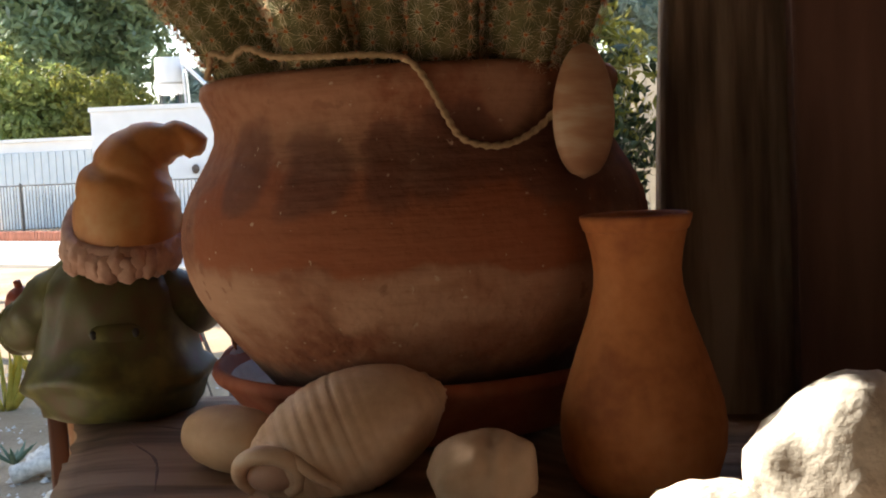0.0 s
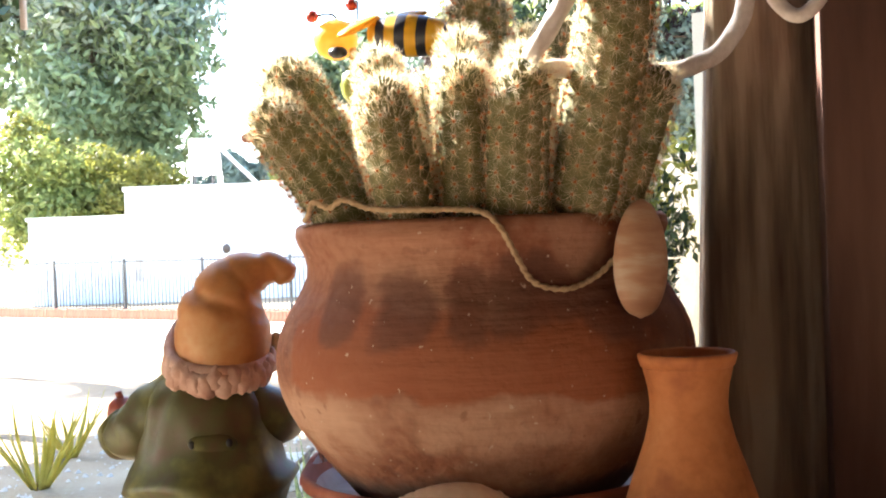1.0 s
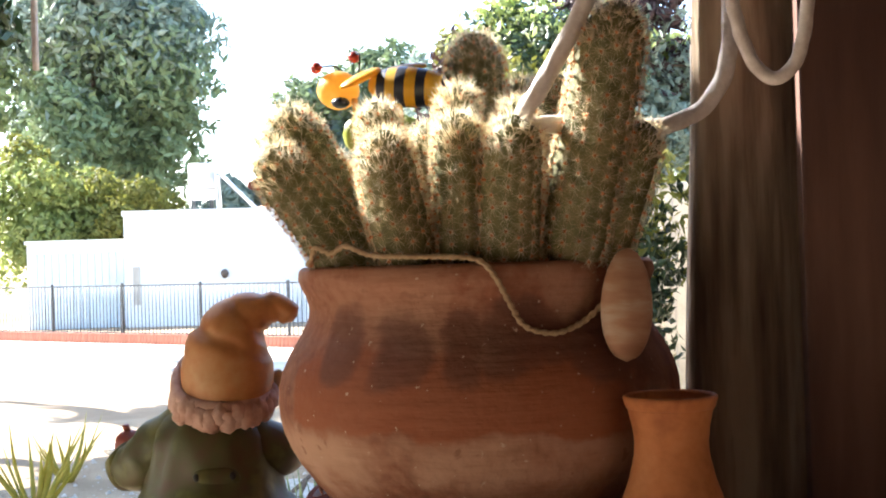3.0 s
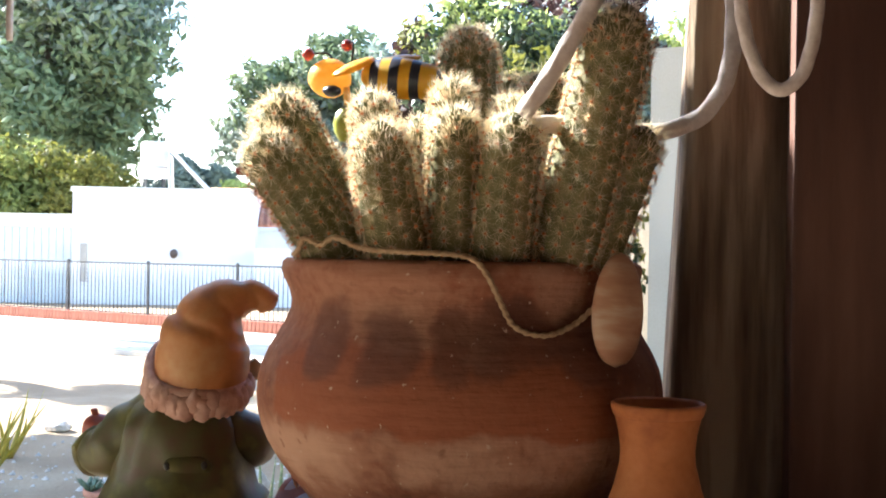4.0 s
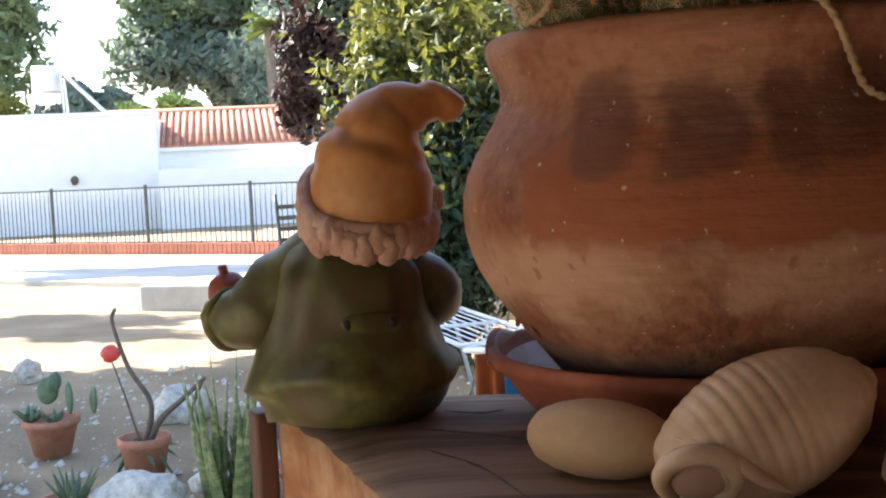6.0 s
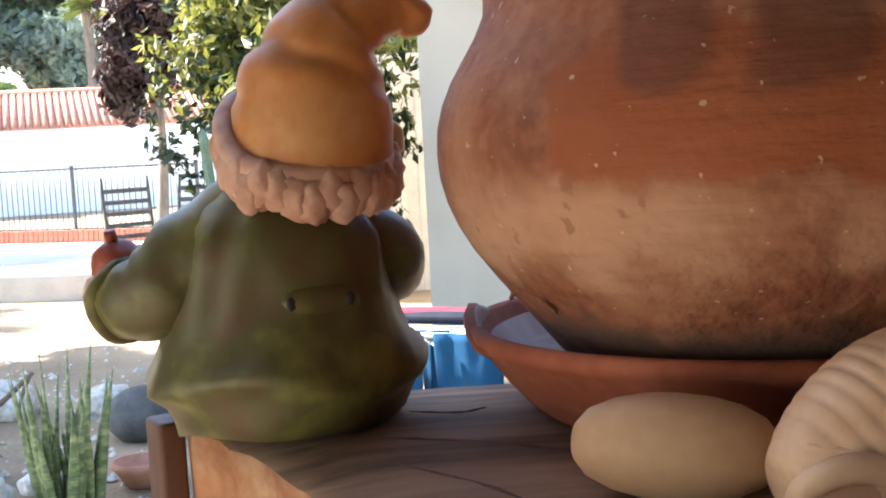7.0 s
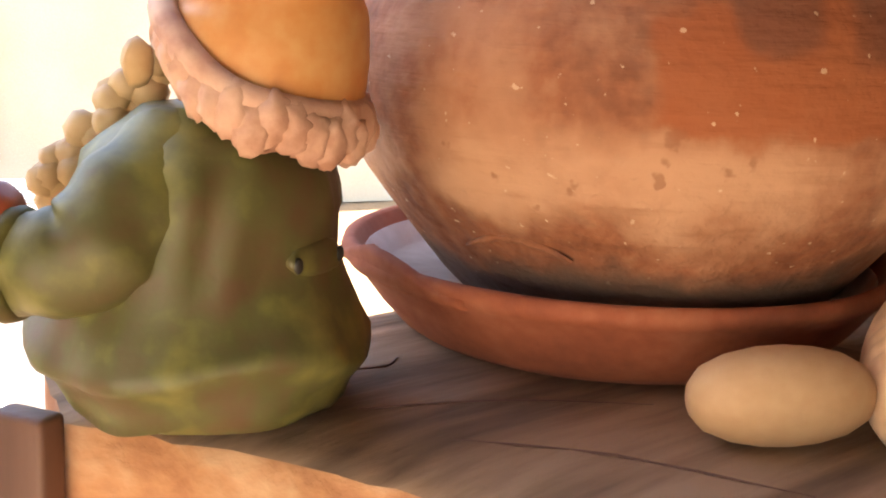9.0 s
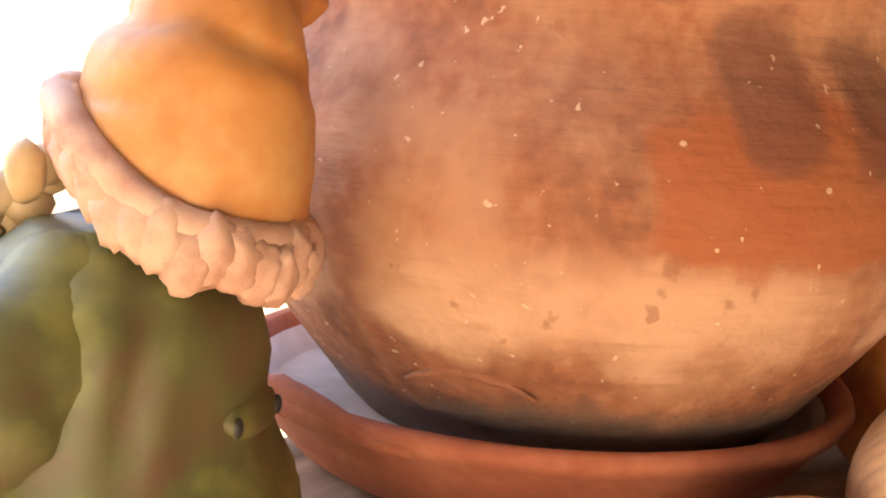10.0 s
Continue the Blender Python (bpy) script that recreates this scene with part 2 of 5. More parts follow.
def box(sx, sy, sz, at=(0, 0, 0), bevel=0.0, rz=0.0, bm=None, rx=0.0, ry=0.0, mat=0):
    """A block centred at 'at'."""
    bm = bm or bmesh.new()
    g = bmesh.ops.create_cube(bm, size=1.0, matrix=pose(*at, rx, ry, rz) @ Matrix.Diagonal((sx, sy, sz, 1)))
    fs = {f for v in g["verts"] for f in v.link_faces}
    for f in fs:
        f.material_index = mat
    if bevel:
        r = bmesh.ops.bevel(bm, geom=list({e for f in fs for e in f.edges}), offset=bevel, segments=2, profile=0.6, affect="EDGES")
        for f in r["faces"]:
            f.material_index = mat
    return bm


def lathe(profile, segs=64, m=Matrix(), wobble=0.0, seed=0.0, bm=None, mat=0):
    """A turned shape from (radius, height) pairs about z."""
    bm = bm or bmesh.new()
    rings = []
    for r, z in profile:
        ring = []
        for k in range(segs):
            a = 2 * math.pi * k / segs
            w = 1 + wobble * noise.noise((math.cos(a) * 1.7 + seed, math.sin(a) * 1.7, z * 9)) if wobble else 1
            ring.append(bm.verts.new(m @ Vector((r * w * math.cos(a), r * w * math.sin(a), z))))
        rings.append(ring)
    for a, b in zip(rings, rings[1:]):
        for k in range(segs):
            f = bm.faces.new((a[k], a[(k + 1) % segs], b[(k + 1) % segs], b[k]))
            f.material_index = mat
    for ring, flip in ((rings[0], True), (rings[-1], False)):
        f = bm.faces.new(ring[::-1] if flip else ring)
        f.material_index = mat
    return bm


def spline(points, steps=8):
    """A smooth line through points."""
    ps = [Vector(p) for p in points]
    ps = [2 * ps[0] - ps[1]] + ps + [2 * ps[-1] - ps[-2]]
    out = []
    for a, b, c, d in zip(ps, ps[1:], ps[2:], ps[3:]):
        for k in range(steps):
            t = k / steps
            out.append(0.5 * ((2 * b) + (c - a) * t + (2 * a - 5 * b + 4 * c - d) * t * t + (3 * b - a - 3 * c + d) * t ** 3))
    return out + [ps[-2]]


def tube(line, radius, segs=10, bm=None, mat=0, twist=0.0, lobes=0, depth=0.0, caps=True, flat=1.0):
    """A tube along a line; radius is a number or a function of 0..1. lobes and twist make a laid rope."""
    bm = bm or bmesh.new()
    line = [Vector(p) for p in line]
    side = None
    rings = []
    run = 0.0
    for i, p in enumerate(line):
        d = (line[min(i + 1, len(line) - 1)] - line[max(i - 1, 0)]).normalized()
        if side is None:
            side = d.cross(Vector((0.13, 0.31, 0.94))).normalized()
        side = (side - d * side.dot(d)).normalized()
        up = d.cross(side)
        if i:
            run += (p - line[i - 1]).length
        r = radius(i / (len(line) - 1)) if callable(radius) else radius
        ring = []
        for k in range(segs):
            a = 2 * math.pi * k / segs
            rr = r * (1 + depth * math.cos(lobes * a + twist * run)) if lobes else r
            ring.append(bm.verts.new(p + side * rr * math.cos(a) + up * rr * math.sin(a) * flat))
        rings.append(ring)
    for a, b in zip(rings, rings[1:]):
        for k in range(segs):
            bm.faces.new((a[k], a[(k + 1) % segs], b[(k + 1) % segs], b[k])).material_index = mat
    if caps:
        bm.faces.new(rings[0][::-1]).material_index = mat
        bm.faces.new(rings[-1]).material_index = mat
    return bm


def lump(size, at=(0, 0, 0), rough=0.15, freq=2.0, seed=0.0, sub=3, bm=None, mat=0, turn=(0, 0, 0), flat_base=None):
    """A rounded uneven body."""
    bm = bm or bmesh.new()
    g = bmesh.ops.create_icosphere(bm, subdivisions=sub, radius=1.0)
    m = pose(*at, *turn) @ Matrix.Diagonal((*size, 1))
    for v in g["verts"]:
        n = noise.fractal(v.co * freq + Vector((seed, seed * 1.3, -seed)), 1.0, 2.0, 3)
        v.co = m @ (v.co * (1 + rough * n))
        if flat_base is not None and v.co.z < flat_base:
            v.co.z = flat_base
    for f in {f for v in g["verts"] for f in v.link_faces}:
        f.material_index = mat
    return bm


# ---- setting ----
def ground_sheet():
    """One sheet, fine near the garden and reaching the horizon."""
    xs = np.concatenate([np.linspace(-600, -30, 8)[:-1], np.linspace(-30, 30, 101), np.linspace(30, 600, 8)[1:]])
    ys = np.concatenate([np.linspace(-300, -8, 6)[:-1], np.linspace(-8, 40, 97), np.linspace(40, 900, 8)[1:]])
    vs, fs = [], []
    for y in ys:
        for x in xs:
            far = max(abs(x) - 20, y - 22, -3 - y, 0)
            h = 0.05 * noise.fractal(Vector((x * 0.6, y * 0.6, 0)), 1.0, 2.0, 3) * max(0.0, 1 - far / 6)
            vs.append((x, y, GROUND + h))
    n = len(xs)
    for j in range(len(ys) - 1):
        for i in range(n - 1):
            a = j * n + i
            fs.append((a, a + 1, a + n + 1, a + n))
    return tagged(part("ground", (vs, fs), M_SAND), "dry sandy garden soil with low mounds", "ground", kind="structure")


ground_sheet()

# unseen porch, added to shade the shelf: roof above, house wall behind the viewer
tagged(part("ceiling", box(3.0, 3.5, 0.12, (0.2, -1.25, 2.505)), M_CEIL, smooth=False), "unseen boarded porch roof overhead, added to shade the shelf", "ceiling", kind="structure")
tagged(part("wall_south", box(3.1, 0.2, 3.0, (0.2, -3.1, 1.0)), M_CEIL, smooth=False), "unseen brown boarded wall added behind the viewer to dim the porch", "wall", kind="structure")
# unseen wall, added to keep light off the pot from the right
tagged(part("wall_east", box(0.12, 3.2, 3.0, (0.48, -1.40, 1.0)), M_CEIL, smooth=False), "unseen brown boarded wall added to darken the right side", "wall", kind="structure")
# unseen boards, stepped so sun reaches cactus tops and stones but not the pot
bm = box(0.08, 0.299, 2.61, (-1.24, 0.4705, 0.805))
box(0.10, 0.284, 2.94, (-1.24, 0.763, 0.97), bm=bm)
box(0.10, 0.045, 2.94, (-1.241, 0.5225, 0.97), bm=bm)
box(0.08, 0.339, 2.485, (-1.24, 0.1505, 0.7425), bm=bm)
box(0.08, 2.97, 1.22, (-1.24, -1.506, 1.83), bm=bm)
tagged(part("wall_west", bm, M_CEIL, smooth=False), "unseen brown boards added to shape the sun and shade on the shelf", "wall", kind="structure")
tagged(part("floor", box(3.0, 3.5, 0.1, (0.2, -1.25, GROUND + 0.02)), M_CEIL, smooth=False), "unseen dark boarded porch floor", "floor", kind="structure")


def posts():
    bm = bmesh.new()
    rows = 90
    prof = [(-0.064, -0.058), (-0.058, -0.064), (0.058, -0.064), (0.064, -0.058), (0.064, 0.058), (0.058, 0.064), (-0.058, 0.064), (-0.064, 0.058)]
    line = []
    for a, b in zip(prof, prof[1:] + prof[:1]):
        n = 8 if abs(a[0] - b[0]) + abs(a[1] - b[1]) > 0.05 else 1
        line += [(a[0] + (b[0] - a[0]) * k / n, a[1] + (b[1] - a[1]) * k / n) for k in range(n)]
    rings = []
    for r in range(rows + 1):
        z = GROUND + (2.44 - GROUND) * r / rows
        ring = []
        for x, y in line:
            w = 1 + 0.05 * noise.noise((x * 30, y * 30, z * 1.3)) + 0.03 * noise.noise((x * 90, y * 90, z * 5))
            ring.append(bm.verts.new((0.244 + 0.045 * (z - 1.28) + x * w, 0.147 + y * w, z)))
        rings.append(ring)
    n = len(line)
    for a, b in zip(rings, rings[1:]):
        for k in range(n):
            bm.faces.new((a[k], a[(k + 1) % n], b[(k + 1) % n], b[k]))
    bm.faces.new(rings[-1])
    tagged(part("timber_post", bm, M_POST), "weathered grey-brown square timber porch post with cracks", "post")
    bm = box(0.152, 0.045, 2.94, (0.3435, 0.048, 0.97), 0.003)
    tagged(part("painted_board", bm, M_DARKPOST, smooth=False), "dark brown painted board fixed beside the weathered post", "board")


posts()


def shelf():
    """A thick old beam that carries the pots; its left end is cut askew."""
    root = thing("shelf_beam", (0, 0, 0.85), "thick weathered wooden shelf beam with cracks and a raw orange end", "shelf")
    left = [(-0.282, 0.112), (-0.299, 0.052), (-0.250, -0.030), (-0.212, -0.130), (-0.105, -0.39)]
    right = [(0.42, 0.112), (0.42, -0.39)]
    bm = bmesh.new()
    nx, ny = 48, 44
    grid = []
    for j in range(ny + 1):
        row = []
        for i in range(nx + 1):
            u, v = i / nx, j / ny
            y = right[0][1] + (right[1][1] - right[0][1]) * v
            a = next(Vector(p).lerp(Vector(q), (y - p[1]) / (q[1] - p[1])) for p, q in zip(left, left[1:]) if y >= q[1] - 1e-6)
            b = Vector((right[0][0], y))
            p = a.lerp(b, u)
            edge = min(u * 12, (1 - v) * 9, v * 9, 1)
            drop = (1 - edge) ** 2 * 0.006 + (0.004 * abs(noise.noise((p.x * 70, p.y * 70, 3))) if i < 2 else 0)
            h = -0.018 * min(1.0, max(0.0, (p.x - 0.05) / 0.09)) ** 2 * (3 - 2 * min(1.0, max(0.0, (p.x - 0.05) / 0.09))) + 0.0012 * noise.noise((p.x * 14, p.y * 60, 0))
            wob = 0.004 * noise.noise((p.y * 30, 7, 1)) + 0.003 * noise.noise((p.y * 110, 2, 1)) if i == 0 else 0
            row.append(bm.verts.new((p.x + wob, p.y, 0.15 - drop + h)))
        grid.append(row)
    for a, b in zip(grid, grid[1:]):
        for i in range(nx):
            bm.faces.new((a[i], b[i], b[i + 1], a[i + 1]))
    rim = [grid[0][i] for i in range(nx + 1)] + [grid[j][nx] for j in range(1, ny + 1)] + [grid[ny][i] for i in range(nx - 1, -1, -1)] + [grid[j][0] for j in range(ny - 1, 0, -1)]
    levels = [rim]
    for q, z in enumerate((0.11, 0.06, 0.0)):
        levels.append([bm.verts.new((v.co.x + 0.003 * noise.noise((v.co.x * 30, v.co.y * 30, q)), v.co.y, z)) for v in rim])
    n = len(rim)
    for a, b in zip(levels, levels[1:]):
        for k in range(n):
            f = bm.faces.new((a[k], a[(k + 1) % n], b[(k + 1) % n], b[k]))
            mid = f.calc_center_median()
            f.material_index = 1 if mid.x < -0.1 else 0
    bm.faces.new(levels[-1])
    bmesh.ops.recalc_face_normals(bm, faces=bm.faces[:])
    part("beam", bm, [M_BEAM, M_BEAMEND], root)
    # narrow brown batten fixed to the raw end
    bm = box(0.015, 0.028, 0.5, (-0.0078, 0.016, -0.258), 0.003)
    ob = part("batten", bm, M_DARKPOST, root, "dark brown painted batten")
    ob.matrix_basis = pose(-0.298, 0.048, 0.157, 0, 0, 25)
    # supports below
    for x in (-0.1, 0.2):
        part("support_leg", box(0.09, 0.09, 1.35, (x, -0.05, -0.675), 0.004), M_DARKPOST, root, smooth=False)
    # cracks: slim dark grooves' raised lips
    for pts in ([(-0.20, -0.02), (-0.165, -0.035), (-0.13, -0.055), (-0.09, -0.09)], [(-0.19, -0.07), (-0.15, -0.12), (-0.12, -0.19)], [(-0.18, 0.03), (-0.155, 0.02), (-0.14, 0.028)]):
        line = spline([(x, y, 0.1503) for x, y in pts], 5)
        part("crack_lip", tube(line, lambda t: 0.0003 + 0.0007 * math.sin(math.pi * t) * (1 + 0.5 * math.sin(t * 40)), 6, flat=0.7), M_DARKPOST, root)


shelf()


# ---- the big pot, its saucer and the cactus ----
def pot_material():
    """Fired clay with a pale bloom, a reddish bare patch and dark drips under the neck."""
    m = material("stained_terracotta", [(0.17, 0.058, 0.030), (0.28, 0.108, 0.056), (0.38, 0.185, 0.110)], 9, 0.80, 0.7, 110, dist=0.0022, fine=0.5)
    t = m.node_tree
    b, ramp = t.nodes["Principled BSDF"], t.nodes["Color Ramp"]
    co = t.nodes["Texture Coordinate"]
    sep = t.nodes.new("ShaderNodeSeparateXYZ")
    t.links.new(co.outputs["Object"], sep.inputs[0])

    def math_node(op, a, bb=None, c=None):
        n = t.nodes.new("ShaderNodeMath")
        n.operation = op
        for k, v in enumerate((a, bb, c)):
            if v is None:
                continue
            if isinstance(v, (int, float)):
                n.inputs[k].default_value = v
            else:
                t.links.new(v, n.inputs[k])
        return n.outputs[0]

    def step(v, lo, hi):
        n = t.nodes.new("ShaderNodeMapRange")
        n.interpolation_type = "SMOOTHSTEP"
        n.inputs["From Min"].default_value, n.inputs["From Max"].default_value = lo, hi
        t.links.new(v, n.inputs["Value"])
        return n.outputs[0]

    def rough_noise(scale, detail=4):
        n = t.nodes.new("ShaderNodeTexNoise")
        n.inputs["Scale"].default_value, n.inputs["Detail"].default_value = scale, detail
        t.links.new(co.outputs["Object"], n.inputs["Vector"])
        return n.outputs[0]

    def blend(fac, color, under):
        n = t.nodes.new("ShaderNodeMix")
        n.data_type = "RGBA"
        t.links.new(fac, n.inputs["Factor"])
        t.links.new(under, n.inputs[6])
        n.inputs[7].default_value = (*color, 1)
        return n.outputs[2]

    z = sep.outputs[2]
    angle = math_node("ARCTAN2", sep.outputs[0], math_node("MULTIPLY", sep.outputs[1], -1.0))
    wav = rough_noise(22)
    zw = math_node("ADD", z, math_node("MULTIPLY", math_node("SUBTRACT", wav, 0.5), 0.05))
    aw = math_node("ADD", angle, math_node("MULTIPLY", math_node("SUBTRACT", rough_noise(20), 0.5), 0.26))
    # bare reddish patch round the front of the belly
    patch = math_node("MULTIPLY", math_node("MULTIPLY", step(zw, 0.104, 0.112), step(zw, 0.172, 0.158)), math_node("MULTIPLY", step(aw, -0.93, -0.87), step(aw, 1.0, 0.8)))
    # dark rounded drips below the neck
    fingers = None
    for c, w, zc, h in ((-0.56, 0.13, 0.172, 0.026), (-0.20, 0.15, 0.170, 0.027), (0.12, 0.12, 0.172, 0.022), (0.42, 0.22, 0.176, 0.022), (0.82, 0.20, 0.172, 0.028), (1.2, 0.2, 0.165, 0.03)):
        da = math_node("POWER", math_node("ABSOLUTE", math_node("DIVIDE", math_node("SUBTRACT", aw, c), w)), 3.0)
        dz = math_node("POWER", math_node("ABSOLUTE", math_node("DIVIDE", math_node("SUBTRACT", zw, zc), h)), 3.0)
        f = step(math_node("ADD", da, dz), 1.7, 0.4)
        fingers = f if fingers is None else math_node("MAXIMUM", fingers, f)
    bloom = math_node("MULTIPLY", step(rough_noise(11, 8), 0.46, 0.62), math_node("MULTIPLY", step(zw, 0.05, 0.075), 0.75))
    band = math_node("MULTIPLY", math_node("MULTIPLY", step(zw, 0.062, 0.078), step(zw, 0.112, 0.096)), step(rough_noise(14, 8), 0.36, 0.60))
    specks = math_node("MULTIPLY", step(rough_noise(170, 2), 0.70, 0.745), 0.7)
    # darker towards the foot of the pot
    dark_foot = math_node("MULTIPLY", step(zw, 0.052, 0.035), 0.85)
    comb2 = t.nodes.new("ShaderNodeCombineXYZ")
    t.links.new(math_node("MULTIPLY", angle, 1.6), comb2.inputs[0])
    t.links.new(math_node("MULTIPLY", z, 90.0), comb2.inputs[1])
    lines = t.nodes.new("ShaderNodeTexNoise")
    lines.inputs["Scale"].default_value, lines.inputs["Detail"].default_value = 1.6, 6
    t.links.new(comb2.outputs[0], lines.inputs["Vector"])
    grime = math_node("MULTIPLY", math_node("MULTIPLY", step(lines.outputs[0], 0.50, 0.74), step(rough_noise(18, 5), 0.42, 0.62)), 0.6)
    pits = math_node("MULTIPLY", step(rough_noise(60, 3), 0.66, 0.72), 0.6)
    bumps = t.nodes["Bump"]
    old = bumps.inputs["Height"].links[0].from_socket
    worn = math_node("MULTIPLY", math_node("MULTIPLY", rough_noise(34, 6), step(zw, 0.105, 0.06)), 5.0)
    t.links.new(math_node("ADD", math_node("ADD", math_node("MULTIPLY", lines.outputs[0], 1.2), old), worn), bumps.inputs["Height"])
    out = blend(bloom, (0.41, 0.225, 0.142), ramp.outputs[0])
    out = blend(math_node("MULTIPLY", band, 0.8), (0.50, 0.30, 0.20), out)
    out = blend(grime, (0.27, 0.115, 0.06), out)
    out = blend(pits, (0.24, 0.10, 0.055), out)
    out = blend(math_node("MULTIPLY", patch, 0.85), (0.29, 0.084, 0.030), out)
    out = blend(math_node("MULTIPLY", fingers, 0.68), (0.125, 0.050, 0.033), out)
    out = blend(specks, (0.58, 0.44, 0.33), out)
    out = blend(dark_foot, (0.10, 0.065, 0.05), out)
    t.links.new(out, b.inputs["Base Color"])
    return m


M_POT = pot_material()


def big_pot():
    root = thing("flower_pot", (0.004, 0.002, 1.012), "large round terracotta pot with stains standing in its saucer", "pot")
    outer = [(0.085, 0.0), (0.092, 0.008), (0.107, 0.023), (0.124, 0.044), (0.137, 0.060), (0.1475, 0.074), (0.1545, 0.086), (0.1595, 0.098), (0.1625, 0.110), (0.1635, 0.122), (0.1628, 0.134), (0.1602, 0.145), (0.155, 0.157), (0.1485, 0.168), (0.1425, 0.178), (0.1375, 0.189), (0.1370, 0.197), (0.1392, 0.206), (0.1432, 0.2135), (0.1454, 0.220), (0.1444, 0.2265), (0.1410, 0.2295)]
    inner = [(0.1365, 0.228), (0.133, 0.220), (0.130, 0.205), (0.130, 0.190), (0.150, 0.150), (0.152, 0.120), (0.13, 0.07), (0.08, 0.02)]
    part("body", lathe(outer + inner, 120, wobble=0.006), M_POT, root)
    part("soil", lathe([(0.129, 0.195), (0.1305, 0.207), (0.09, 0.213), (0.01, 0.216)], 48, wobble=0.02), M_SOIL, root)
    # lifted flake near the foot, as a low curled lip
    line = []
    for k in range(15):
        a = radians(-177 + 24 * k / 14)
        r = 0.1305 + 0.0015
        zz = 0.049 + 0.008 * math.sin(math.pi * k / 14)
        line.append((r * math.cos(a) * (1 + 0.5 * (zz - 0.049)), r * math.sin(a) * (1 + 0.5 * (zz - 0.049)), zz))
    part("flaked_lip", tube(line, lambda t: 0.0008 + 0.0019 * math.sin(math.pi * t) * (1 + 0.3 * math.sin(t * 31)), 8), M_POT, root)
    return root


big_pot()


def saucer():
    root = thing("plant_saucer", (0.0, 0.014, 1.001), "wide terracotta saucer with a broken pale rim holding water stains", "saucer")
    outer = [(0.112, 0.0), (0.118, 0.004), (0.129, 0.016), (0.138, 0.028), (0.142, 0.033), (0.147, 0.036), (0.149, 0.040), (0.1475, 0.0445), (0.144, 0.0455)]
    inner = [(0.1405, 0.044), (0.134, 0.033), (0.124, 0.018), (0.112, 0.009), (0.03, 0.0085)]
    part("body", lathe(outer + inner, 96, wobble=0.008, seed=4), M_SAUCER, root)
    # raised broken tab of the rim
    bm = bmesh.new()
    n = 14
    rows = []
    for k in range(n + 1):
        a = radians(150 + 44 * k / n)
        h = 0.040 + 0.011 * math.sin(math.pi * min(1, k / n * 1.15)) + 0.002 * noise.noise((k * 0.9, 1, 4))
        rows.append([bm.verts.new((r * math.cos(a), r * math.sin(a), zz)) for r, zz in ((0.146, 0.034), (0.150, h - 0.003), (0.149, h), (0.144, h), (0.141, h - 0.003), (0.139, 0.034))])
    for a, b in zip(rows, rows[1:]):
        for k in range(5):
            bm.faces.new((a[k], b[k], b[k + 1], a[k + 1])).material_index = 1 if k >= 3 else 0
    for r in (rows[0][::-1], rows[-1]):
        bm.faces.new(r)
    bmesh.ops.recalc_face_normals(bm, faces=bm.faces[:])
    part("broken_rim", bm, [M_SAUCER, M_LIME], root, "chipped rim with lime deposit")
    part("lime_crust", lathe([(0.130, 0.0255), (0.1365, 0.0372), (0.1352, 0.0378), (0.124, 0.0205), (0.118, 0.0165)], 60, wobble=0.01, seed=9), M_LIME, root)


saucer()


